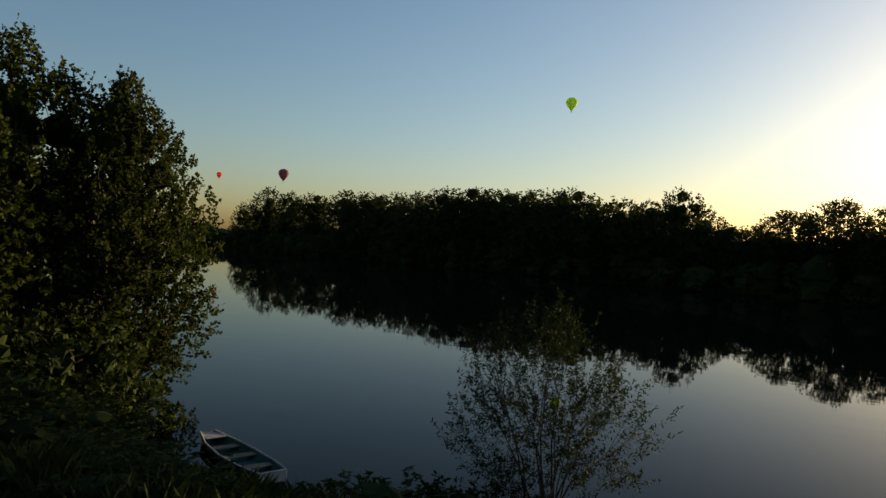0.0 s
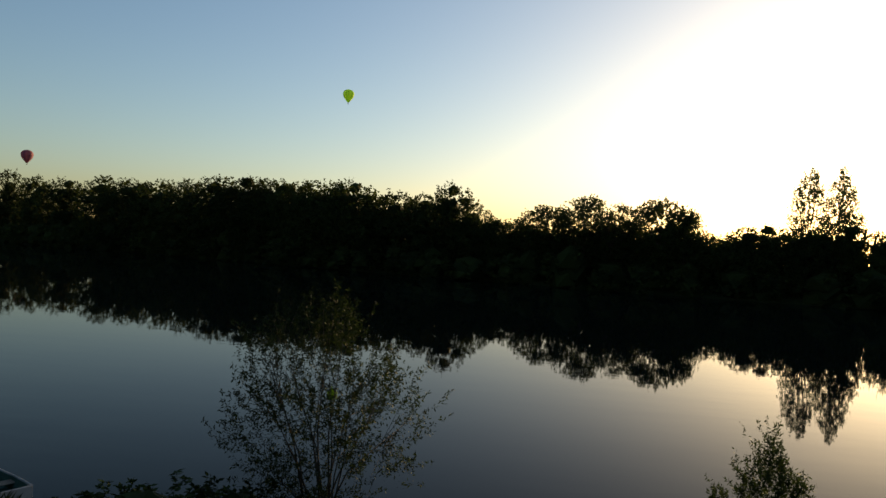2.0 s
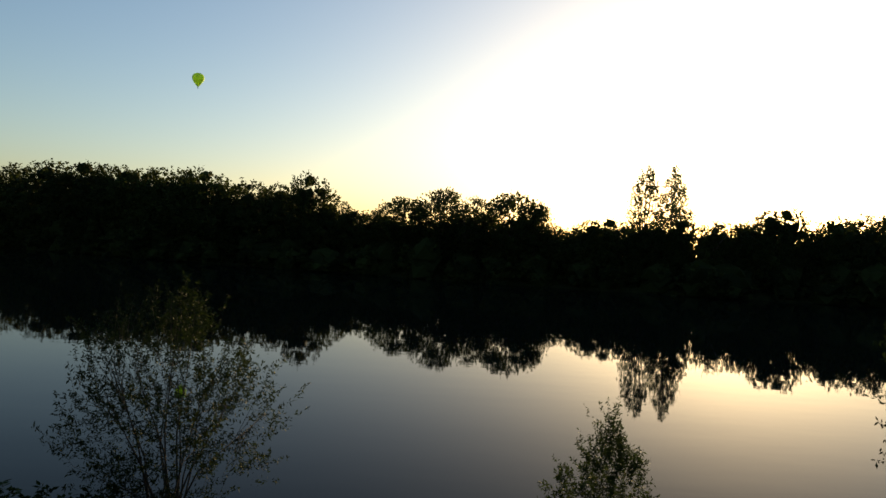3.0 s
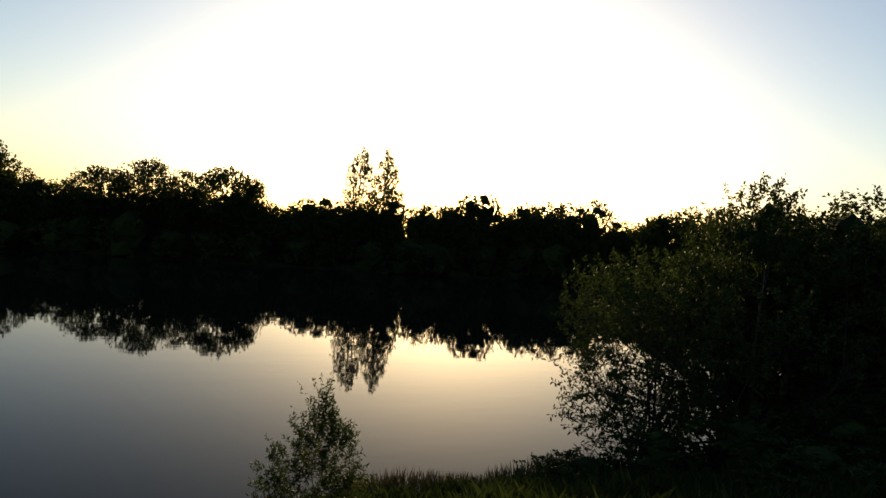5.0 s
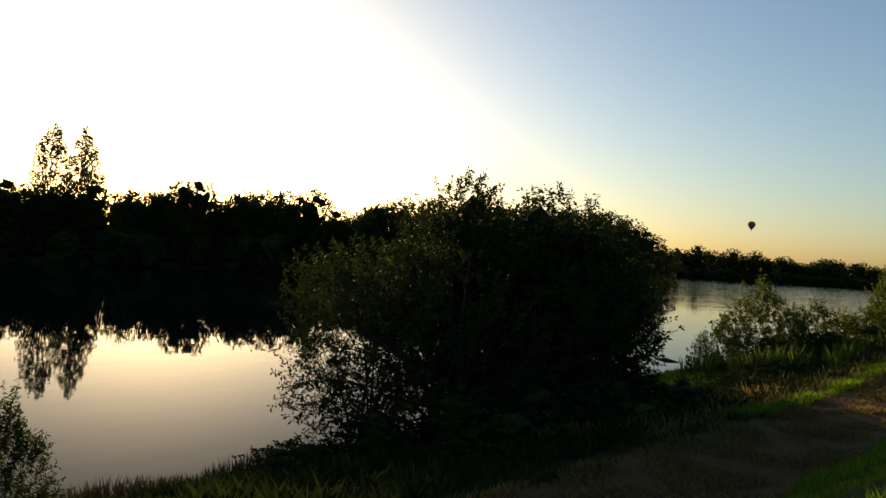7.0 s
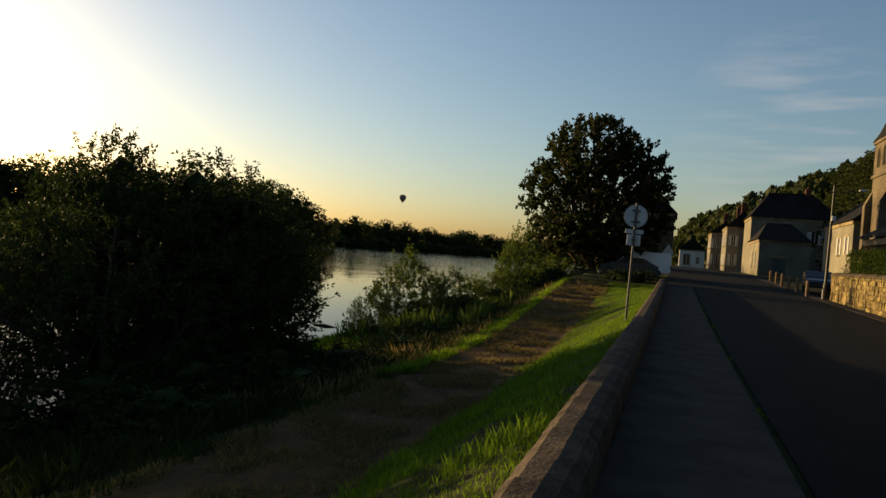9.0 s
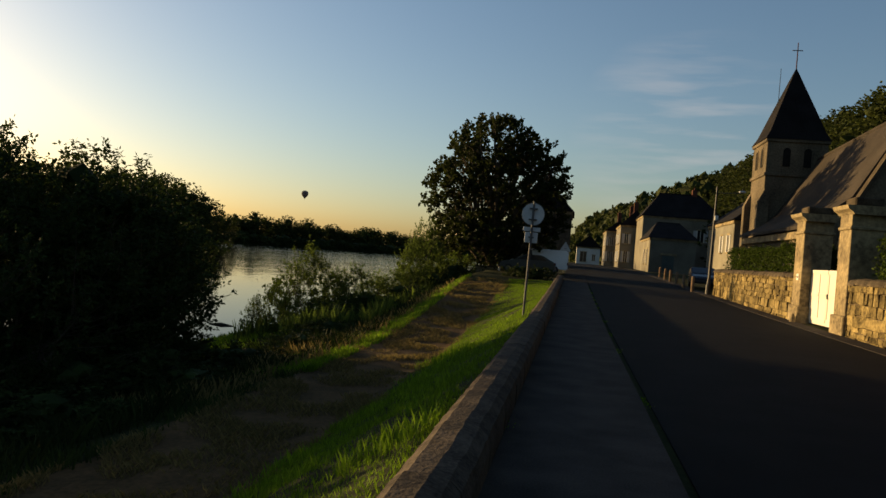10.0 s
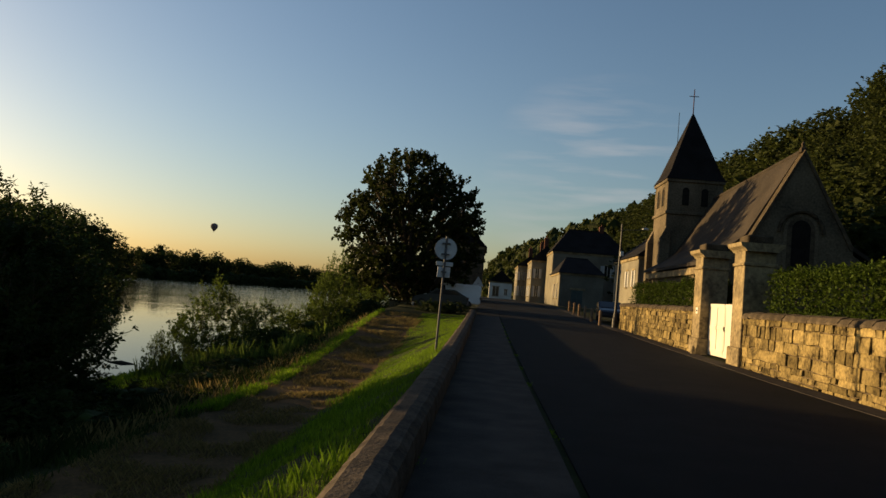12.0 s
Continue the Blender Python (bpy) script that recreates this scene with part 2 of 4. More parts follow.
def prism(profile, axis, a, b):
    """A closed profile of (u, v) pulled along x, y or z from a to b."""
    bm = bmesh.new()
    put = {"x": lambda u, v, w: (w, u, v), "y": lambda u, v, w: (u, w, v), "z": lambda u, v, w: (u, v, w)}[axis]
    lo, hi = [bm.verts.new(put(u, v, a)) for u, v in profile], [bm.verts.new(put(u, v, b)) for u, v in profile]
    bm.faces.new(lo), bm.faces.new(hi)
    for i in range(len(profile)):
        j = (i + 1) % len(profile)
        bm.faces.new((lo[i], lo[j], hi[j], hi[i]))
    bmesh.ops.recalc_face_normals(bm, faces=bm.faces)
    return bm


def lathe(rings, n=16):
    """A round body from (radius, z) rings."""
    bm = bmesh.new()
    rows = [[bm.verts.new((r * math.cos(2 * math.pi * i / n), r * math.sin(2 * math.pi * i / n), z)) for i in range(n)] for r, z in rings]
    for a, b in zip(rows, rows[1:]):
        for i in range(n):
            bm.faces.new((a[i], a[(i + 1) % n], b[(i + 1) % n], b[i]))
    bm.faces.new(rows[0]), bm.faces.new(rows[-1])
    bmesh.ops.recalc_face_normals(bm, faces=bm.faces)
    return bm


def tube(verts, faces, points, radii, n=6):
    """Adds a bent, tapered tube to the lists."""
    base = len(verts)
    for i, (p, r) in enumerate(zip(points, radii)):
        d = (points[min(i + 1, len(points) - 1)] - points[max(i - 1, 0)]).normalized()
        u = d.orthogonal().normalized()
        w = d.cross(u)
        verts += [tuple(p + r * (math.cos(2 * math.pi * k / n) * u + math.sin(2 * math.pi * k / n) * w)) for k in range(n)]
    for i in range(len(points) - 1):
        for k in range(n):
            a, b = base + i * n + k, base + i * n + (k + 1) % n
            faces.append((a, b, b + n, a + n))
    faces.append(tuple(base + (len(points) - 1) * n + k for k in range(n)))


def leaves(rng, centres, normals_out, length, width):
    """One bent quad a leaf at each centre, turned at random and a little outwards."""
    n = len(centres)
    d = rng.normal(size=(n, 3)) + 0.5 * normals_out
    d /= np.linalg.norm(d, axis=1)[:, None]
    s = np.cross(d, rng.normal(size=(n, 3)))
    s /= np.linalg.norm(s, axis=1)[:, None]
    k = rng.uniform(0.6, 1.3, (n, 1))
    v = np.stack([centres, centres + 0.5 * length * k * d + 0.5 * width * k * s, centres + length * k * d, centres + 0.5 * length * k * d - 0.5 * width * k * s], 1)
    return v.reshape(-1, 3), np.arange(4 * n).reshape(n, 4)


def lump_shape():
    bm = bmesh.new()
    bmesh.ops.create_icosphere(bm, subdivisions=1, radius=1)
    bm.verts.ensure_lookup_table()
    out = np.array([tuple(v.co) for v in bm.verts]), [[v.index for v in f.verts] for f in bm.faces]
    bm.free()
    return out


LUMP = lump_shape()


# crown outlines: share of the crown's height, share of its radius
ROUND = [(0, 0.45), (0.15, 0.8), (0.4, 1.0), (0.65, 0.95), (0.82, 0.72), (0.94, 0.4), (1, 0.1)]
FULL = [(0, 0.85), (0.3, 1.0), (0.6, 0.97), (0.8, 0.8), (0.93, 0.48), (1, 0.12)]
UPRIGHT = [(0, 0.6), (0.2, 0.95), (0.45, 1.0), (0.7, 0.72), (0.88, 0.4), (1, 0.06)]
FAN = [(0, 0.15), (0.15, 0.5), (0.35, 0.85), (0.6, 1.0), (0.78, 0.9), (0.92, 0.55), (1, 0.25)]
CONE = [(0, 0.7), (0.2, 1.0), (0.45, 0.85), (0.7, 0.5), (0.88, 0.22), (1, 0.04)]
FLAT = [(0, 0.5), (0.3, 0.9), (0.6, 1.0), (0.85, 0.75), (1, 0.25)]


def unit(v):
    return v / np.maximum(np.linalg.norm(v, axis=1), 1e-9)[:, None]


def tree_meshes(seed, height, radius, base, twigs, per_twig, leaf, mat, outline=ROUND, limbs=12, stems=1, trunk=None, twig=0.6, up=0.35, fill=0.4, clump=0.35, lumpy=0.22, core=0.0, shoots=0, wood=True):
    """Trunk and crown of a tree: limbs part into branches, branches into twigs, and leaves sit along the twigs."""
    rng = np.random.default_rng(seed)
    trunk = trunk or height * 0.018
    hs, rs = [h for h, r in outline], [r for h, r in outline]
    tall = height - base

    def inside(n, power):
        h = rng.uniform(0, 1, 6 * n)
        h = h[rng.uniform(0, 1, 6 * n) < np.interp(h, hs, rs) ** 1.3][:n]
        a = rng.uniform(0, 2 * math.pi, len(h))
        swell = np.array([1 + lumpy * noise.noise((1.7 * math.cos(t), 1.7 * math.sin(t) + seed, 3.2 * u)) + 0.5 * lumpy * noise.noise((4 * math.cos(t), 4 * math.sin(t), 7 * u + seed)) for t, u in zip(a, h)])
        r = radius * np.interp(h, hs, rs) * swell * rng.uniform(0, 1, len(h)) ** power
        return np.stack([r * np.cos(a), r * np.sin(a), base + tall * np.clip(h * (0.94 + 0.06 * swell), 0, 1.03)], 1)
    ends = inside(limbs, 0.35)
    ends[:, :2] *= 0.82
    foot = inside(twigs, fill)
    near = np.argmin(((foot[:, None] - ends[None]) ** 2).sum(2), 1)
    foot += clump * (ends[near] - foot) * rng.uniform(0.2, 1, (len(foot), 1))
    heart = np.array([0, 0, base + 0.3 * tall])
    way = unit(unit(foot - heart) + np.array([0, 0, up]) + 0.45 * rng.normal(size=foot.shape))
    reach = twig * rng.uniform(0.5, 1.3, len(foot))
    if shoots:
        # long leading shoots that stand out of the top
        pick = np.argsort(-foot[:, 2] + rng.normal(size=len(foot)) * 0.12 * tall)[:shoots]
        way[pick] = unit(np.array([0, 0, 1.0]) + 0.28 * rng.normal(size=(len(pick), 3)))
        reach[pick] = twig * rng.uniform(1.1, 1.7, len(pick))
    k = np.repeat(np.arange(len(foot)), per_twig)
    t = rng.uniform(0.05, 1.0, (len(k), 1))
    droop = np.array([0, 0, -0.15]) * (t ** 2) * reach[k][:, None]
    pts = foot[k] + way[k] * reach[k][:, None] * t + droop + rng.normal(size=(len(k), 3)) * 0.07 * twig * (1.15 - t)
    lv, lf = leaves(rng, pts, 0.7 * way[k], *leaf)
    if core:
        # dense inner twigs, ragged lumps well inside the leaves
        lump, tri = LUMP
        more, fmore = [lv], lf.tolist()
        spots = [(e * np.array([0.75, 0.75, 1]) - np.array([0, 0, 0.06 * tall]), 0.42 * radius * core) for e in ends]
        spots += [(np.array([0, 0, base + tall * f]), 0.8 * radius * core * float(np.interp(f, hs, rs))) for f in (0.2, 0.4, 0.6, 0.74)]
        for c, r in spots:
            at = sum(len(m) for m in more)
            more.append(lump * rng.uniform(0.6, 1.1, (len(lump), 1)) * r + c)
            fmore += [[at + i for i in f] for f in tri]
        lv, lf = np.concatenate(more), fmore
    verts, faces = [], []
    lean = Vector((rng.uniform(-0.03, 0.03) * height, rng.uniform(-0.03, 0.03) * height, 0))
    if stems == 1:
        top = base + 0.72 * tall
        tube(verts, faces, [Vector((0, 0, -0.3)), Vector((0, 0, 0.3)), lean * 0.5 + Vector((0, 0, top * 0.5)), lean + Vector((0, 0, top))], [trunk * 1.45, trunk, trunk * 0.75, trunk * 0.18], 8)
    for i, e in enumerate(ends if wood else []):
        e = Vector(e)
        if stems == 1:
            h = min(max(base * 0.8, e.z - 0.55 * tall), e.z * 0.8)
            start = lean * (h / height) + Vector((0, 0, max(h, 0.05 * height)))
        else:
            a = 2 * math.pi * (i % stems) / stems + seed
            start = Vector((0.12 * radius * math.cos(a), 0.12 * radius * math.sin(a), -0.15))
        knee = start.lerp(e, 0.5) + Vector((e.x - start.x, e.y - start.y, 0)) * (0.1 if stems == 1 else -0.12) + Vector(rng.normal(size=3)) * 0.05 * radius
        w = trunk * (0.5 if stems == 1 else 0.65)
        tube(verts, faces, [start, knee, e], [w, w * 0.62, w * 0.22], 5)
        mine = np.nonzero(near == i)[0][:14]
        for j in mine:
            f = Vector(foot[j])
            s0 = knee.lerp(e, rng.uniform(0.35, 0.95))
            tip = f + Vector(way[j]) * float(reach[j]) * 0.8
            tube(verts, faces, [s0, f, tip], [w * 0.22, w * 0.12, w * 0.04], 3)
    return raw("trunk", verts, faces, BARK, True), raw("crown", lv, lf, mat)


def plant(name, meshes, x, y, z, label, category, group="", sxy=1.0, sz=1.0, turn=0.0):
    t = thing(name, Matrix.LocRotScale((x, y, z), Euler((0, 0, turn)), (sxy, sxy, sz)), label, category, group)
    place("trunk", meshes[0], t)
    place("crown", meshes[1], t)
    return t


# ---- ground ----
WATER_Z = -3.9


def along(v, table):
    return float(np.interp(v, [a for a, b in table], [b for a, b in table]))


ROAD_Z = [(-400, 0), (18, 0), (32, 0.15), (48, 0.4), (60, 0.65), (90, 1.2), (150, 1.5), (500, 1.6), (3000, 2)]
SHORE = [(-400, -14), (-30, -14.2), (-16, -14.0), (-13.5, -12.9), (-8, -12.6), (-4, -13.6), (6, -14.8), (10, -14.9), (32, -17.4), (60, -17.8), (300, -20), (700, 60), (3000, 600)]
ISLAND = [(-330, -300), (-235, -240), (-150, -187), (-85, -159), (-17, -130), (16, -118), (42, -113), (70, -111), (95, -113), (150, -119), (250, -129), (272, -142)]
FAR_BANK = [(-900, -900), (-320, -430), (0, -420), (330, -400), (450, -222), (680, -170), (900, -80), (1100, 160), (3000, 900)]
RIDGE = [(-400, 62), (150, 52), (250, 50), (400, 30), (600, 6), (900, -60), (3000, -500)]


def smooth(a, b, v):
    t = min(1.0, max(0.0, (v - a) / (b - a)))
    return t * t * (3 - 2 * t)


def ground_z(x, y):
    """The lie of the land: levee, bank, river bed, island, far bank and hillside."""
    zr, shore = along(y, ROAD_Z), along(y, SHORE)
    rise = smooth(22, 50, y)
    section = [(shore - 5, -6), (shore, WATER_Z), (shore + 2.5, -3.2), (-7.0, -1.9), (-6.6, -1.75), (-3.9, -1.65), (-1.3, -0.12), (-1.0, -0.02), (-0.6, -0.05)]
    z = along(x, section)
    if x > -11:
        lot = zr - 0.12 - max(0.0, -6.5 - x) * 0.7
        z = z + rise * max(0.0, lot - z) + (1 - rise) * zr * smooth(-4, -1, x)
    if x > -0.8:
        z = zr - 0.08
        r = along(y, RIDGE)
        z += 26 * smooth(r - 28, r + 4, x)
    if x < shore:
        far = along(y, FAR_BANK)
        if y < 275:
            isl = along(y, ISLAND) - (0 if y < 255 else (y - 255) * 2)
            wide = smooth(-330, -200, y) * 75
            z = max(z, min(-6 + 2.5 * min(isl - x, x - (isl - wide)) / 4 + 2.1, -2.2))
        z = max(z, min(-3.9 + (far - x) * 0.12, -1.5))
    return z


def build_ground():
    def steps(parts):
        out = []
        for a, b, d in parts:
            out += list(np.arange(a, b, d))
        return out + [parts[-1][1]]
    xs = steps([(-2600, -600, 250), (-600, -240, 40), (-240, -100, 5), (-100, -26, 12), (-26, -8, 1), (-8, 0, 0.35), (0, 20, 4), (20, 100, 6), (100, 400, 60), (400, 2600, 400)])
    ys = steps([(-1500, -340, 160), (-340, -40, 12), (-40, 70, 1.2), (70, 300, 8), (300, 700, 25), (700, 3000, 200)])
    nx = len(xs)
    verts = []
    for y in ys:
        for x in xs:
            rough = 0.0 if x > -0.9 and x < 12 else 0.08 * noise.noise((x * 0.7, y * 0.7, 0)) + (0.05 * noise.noise((x * 2.1, y * 2.1, 3)) if x > -30 else 0)
            verts.append((float(x), float(y), ground_z(x, y) + rough))
    faces = [(j * nx + i, j * nx + i + 1, (j + 1) * nx + i + 1, (j + 1) * nx + i) for j in range(len(ys) - 1) for i in range(nx - 1)]
    me = raw("ground", verts, faces, EARTH, True)
    me.materials.append(TRACK)
    for p in me.polygons:
        c = p.center
        edge = 0.35 * noise.noise((c.x * 0.5, c.y * 0.5, 7))
        if -6.7 + edge < c.x < -3.7 + edge and -4 < c.y < 44:
            p.material_index = 1
    tagged(new("ground", me), "grassy river levee, wooded island and hillside", "ground", kind="structure")


build_ground()
bm = bmesh.new()
bmesh.ops.create_grid(bm, x_segments=1, y_segments=1, size=2400, matrix=pose(-500, 300, WATER_Z))
tagged(part("water", bm, WATER), "calm dark river mirroring sky and trees", "river", kind="structure")


def strip(name, x0, x1, y0, y1, top, mat, label, category, thick=0.3, step=4.0, wander=None):
    """A paved strip that follows the road's rise."""
    n = int((y1 - y0) / step)
    bm, rows = bmesh.new(), []
    for i in range(n + 1):
        y = y0 + (y1 - y0) * i / n
        z = along(y, ROAD_Z) + top
        s = wander(y) if wander else 0
        rows.append([bm.verts.new(p) for p in ((x0 + s, y, z), (x1 + s, y, z), (x1 + s, y, z - thick), (x0 + s, y, z - thick))])
    for a, b in zip(rows, rows[1:]):
        for i in range(4):
            j = (i + 1) % 4
            bm.faces.new((a[i], a[j], b[j], b[i]))
    bm.faces.new(rows[0]), bm.faces.new(rows[-1])
    bmesh.ops.recalc_face_normals(bm, faces=bm.faces)
    return tagged(part(name, bm, mat), label, category, kind="structure")


strip("pavement", -0.52, 0.92, -40, 47, 0.0, FOOTWAY, "worn grey footway beside the parapet", "pavement")
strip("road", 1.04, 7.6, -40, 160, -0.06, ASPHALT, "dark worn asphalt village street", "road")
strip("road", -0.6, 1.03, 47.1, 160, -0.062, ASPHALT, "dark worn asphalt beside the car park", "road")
strip("pavement", 7.62, 8.3, -40, 140, -0.05, FOOTWAY, "narrow grey footway along the stone wall", "pavement")

# ---- trees of the island ----
far_round = [tree_meshes(10 + i, 15, 5.5, 0.5, 1050, 6, (0.4, 0.31), LEAF, FULL, 20, twig=1.0, clump=0.15, lumpy=0.32, core=0.5, fill=0.32, wood=False) for i in range(6)]
far_open = [tree_meshes(30 + i, 15, 5.4, 4.5, 1400, 6, (0.36, 0.28), LEAF, FLAT, 14, trunk=0.26, twig=0.9, clump=0.4, lumpy=0.4, up=0.2, fill=0.42) for i in range(3)]
far_thin = [tree_meshes(40 + i, 20, 3.0, 6.0, 1300, 6, (0.27, 0.21), LEAF_POPLAR, UPRIGHT, 13, trunk=0.2, twig=0.8, clump=0.3, lumpy=0.5, fill=0.45) for i in range(2)]
far_light = [tree_meshes(20 + i, 15, 5.5, 0.5, 420, 5, (0.6, 0.48), LEAF, FULL, 14, twig=1.0, clump=0.15, lumpy=0.32, core=0.6, fill=0.28, wood=False) for i in range(5)]
far_bush = [tree_meshes(50 + i, 6, 4.2, 0.0, 40, 12, (0.85, 0.65), LEAF, FULL, 8, stems=3, twig=0.9, core=0.95, wood=False) for i in range(3)]

# x, y, height above the water, crown radius
UPSTREAM_WOOD = [
    (-209.4, -177.5, 16.0, 4.0),
    (-196.2, -156.6, 20.9, 5.0),
    (-188.3, -141.4, 18.3, 5.0),
    (-183.0, -129.1, 18.0, 5.0),
    (-176.1, -112.6, 18.6, 6.0),
    (-171.8, -102.4, 17.7, 6.0),
    (-167.8, -93.4, 17.6, 6.0),
    (-163.5, -83.3, 18.0, 6.0),
    (-159.5, -74.4, 18.1, 6.0),
    (-156.0, -66.2, 18.5, 6.0),
    (-153.9, -60.9, 17.7, 5.0),
    (-151.8, -56.5, 17.7, 5.0),
    (-149.9, -51.6, 17.1, 5.0),
    (-148.1, -47.5, 17.7, 5.5),
    (-146.3, -43.1, 17.0, 5.0),
    (-144.8, -39.3, 17.6, 5.0),
]
MIDDLE_WOOD = [
    (-143.2, -35.4, 15.6, 5.0),
    (-140.5, -29.3, 15.8, 5.0),
    (-138.0, -23.8, 14.8, 4.5),
    (-135.8, -17.9, 17.2, 4.0),
    (-134.3, -13.9, 13.5, 4.0),
    (-132.6, -9.7, 11.3, 3.5),
    (-131.4, -6.0, 10.8, 3.5),
    (-129.5, -1.1, 10.9, 4.0),
    (-128.0, 3.4, 10.4, 4.0),
    (-125.7, 8.8, 10.8, 4.0),
    (-124.3, 13.1, 11.0, 4.0),
    (-122.5, 19.0, 11.1, 4.5),
    (-121.7, 23.7, 10.3, 3.5),
    (-120.9, 27.5, 9.8, 3.5),
    (-120.7, 30.5, 10.9, 3.5),
    (-119.9, 33.7, 11.6, 3.5),
    (-119.3, 37.4, 11.2, 3.5),
    (-118.7, 40.9, 11.0, 3.5),
    (-118.3, 44.9, 14.3, 2.4),
    (-117.9, 48.6, 11.5, 3.0),
]
DOWNSTREAM_WOOD = [
    (-117.7, 51.7, 12.2, 3.2),
    (-117.4, 55.8, 12.3, 3.2),
    (-116.9, 59.1, 14.0, 3.4),
    (-117.0, 62.2, 14.8, 3.2),
    (-116.5, 66.2, 11.4, 3.5),
    (-116.0, 70.0, 13.6, 3.6),
    (-116.4, 75.0, 14.2, 3.8),
    (-117.0, 80.4, 14.9, 4.0),
    (-117.4, 85.9, 15.4, 4.2),
    (-117.9, 92.8, 12.3, 4.0),
    (-118.5, 98.4, 11.4, 4.0),
    (-119.1, 104.6, 14.6, 4.5),
    (-120.3, 113.0, 16.5, 5.0),
    (-121.3, 123.4, 17.3, 5.0),
    (-122.8, 136.4, 17.7, 6.0),
    (-124.4, 150.9, 18.5, 6.0),
    (-125.8, 166.9, 19.7, 6.5),
    (-127.7, 185.8, 20.9, 7.0),
    (-129.5, 203.3, 21.9, 7.0),
    (-130.8, 217.7, 22.8, 7.0),
    (-132.4, 233.0, 21.0, 7.0),
    (-133.9, 247.6, 18.3, 7.0),
    (-147.2, 286.4, 14.5, 6.0),
]
OPEN_GROVE = [
    (-128.5, -0.7, 13.6, 4.6),
    (-125.8, 6.2, 15.0, 4.2),
    (-124.0, 11.1, 13.8, 4.0),
    (-121.7, 18.0, 15.0, 4.8),
    (-121.1, 21.6, 13.2, 3.0),
]
TALL_PAIR = [
    (-119.7, 39.4, 21.2, 2.5),
    (-119.2, 43.9, 21.3, 2.4),
]


def wood(rows, variants, native, group, label):
    for i, (x, y, h, r) in enumerate(rows):
        k = random.Random(i + int(1000 + x * 7)).uniform(0, 6)
        plant("tree", variants[i % len(variants)], x, y, WATER_Z + 0.4, label, "tree", group, r / native[1], (h - 0.4) / native[0], k)


def second_row(rows, back, low):
    """Trees standing behind the gaps of the first row."""
    return [((x0 + x1) / 2 - back, (y0 + y1) / 2, low * min(h0, h1), max(r0, r1) * 1.1) for (x0, y0, h0, r0), (x1, y1, h1, r1) in zip(rows, rows[1:])]


for rows in (UPSTREAM_WOOD, MIDDLE_WOOD, DOWNSTREAM_WOOD):
    wood([(x, y, h, 1.3 * r) for x, y, h, r in rows], far_round, (15, 5.2), "trees of the island wood", "dark dense broadleaf tree on the wooded island")
    wood(second_row(rows, 7, 0.95), far_light, (15, 5.2), "trees of the island wood", "dark dense broadleaf tree on the wooded island")
wood([(x, y, h, 1.15 * r) for x, y, h, r in OPEN_GROVE], far_open, (15, 5.4), "open trees of the island", "open-crowned tree with bare limbs on the island")
wood(TALL_PAIR, far_thin, (20, 2.6), "tall thin island trees", "tall thin airy tree above the island wood")

# a dead snag in the gap towards the sun
vs, fs = [], []
for a, b, c, r in (((0, 0, 0), (0.3, 0.2, 6), (0.1, 0.5, 12.6), 0.2), ((0.2, 0.2, 6.5), (0.9, 1.4, 9), (0.8, 1.9, 12.2), 0.13), ((0.2, 0.3, 8), (-0.5, -0.9, 10), (-0.4, -1.3, 11.8), 0.11), ((0.6, 1.0, 8.4), (0.9, 2.2, 9.6), (1.0, 2.6, 10.9), 0.07), ((0.2, 0.4, 10), (0.4, -0.3, 11.4), (0.3, -0.5, 13.0), 0.07)):
    tube(vs, fs, [Vector(a), Vector(b), Vector(c)], [r, r * 0.7, r * 0.25], 6)
snag = tagged(new("dead_tree", raw("dead_tree", vs, fs, BARK)), "bare dead tree among the island bushes", "tree")
snag.location = (-116.9, 49.6, WATER_Z + 0.3)

rnd = random.Random(5)
y = -240.0
while y < 262:
    for back in (1.5, 11.0):
        h = rnd.uniform(3.5, 6.0) + (2.5 if back > 5 else 0)
        plant("bush", far_bush[rnd.randrange(3)], along(y, ISLAND) - back + rnd.uniform(-1, 1), y + rnd.uniform(-2, 2), WATER_Z + 0.2, "dark leafy bush on the island shore", "bush", "bushes along the island shore", rnd.uniform(0.9, 1.3), h / 6, rnd.uniform(0, 6))
    y += rnd.uniform(4.5, 6.5) * (1 if -60 < y < 130 else 1.4)

# far banks
FAR_ROWS = [(-236, 458, -184, 690, 26, 15, 18), (-184, 692, -92, 900, 22, 16, 19), (-92, 900, 60, 1050, 14, 16, 20), (-420, 345, -240, 452, 12, 15, 18), (-440, -330, -560, -560, 14, 10, 15), (-560, -560, -700, -700, 8, 12, 16)]
for x0, y0, x1, y1, n, lo, hi in FAR_ROWS:
    for i in range(n):
        u = (i + rnd.uniform(-0.3, 0.3)) / n
        h = rnd.uniform(lo, hi) * (1.25 if rnd.random() < 0.15 else 1)
        plant("tree", far_light[rnd.randrange(5)], x0 + (x1 - x0) * u, y0 + (y1 - y0) * u + rnd.uniform(-5, 5), ground_z(x0 + (x1 - x0) * u, y0 + (y1 - y0) * u) - 0.3, "hazy broadleaf tree on the far river bank", "tree", "trees of the far bank", rnd.uniform(1.5, 2.2), h / 15.6, rnd.uniform(0, 6))

for i in range(60):
    u = (i + rnd.uniform(-0.3, 0.3)) / 60
    y = 440 + 420 * u
    plant("bush", far_bush[rnd.randrange(3)], along(y, FAR_BANK) - 3 + rnd.uniform(-2, 2), y, WATER_Z + 0.1, "dark waterside bush on the far bank", "bush", "bushes of the far bank", rnd.uniform(1.4, 2.0), rnd.uniform(0.8, 1.2), rnd.uniform(0, 6))

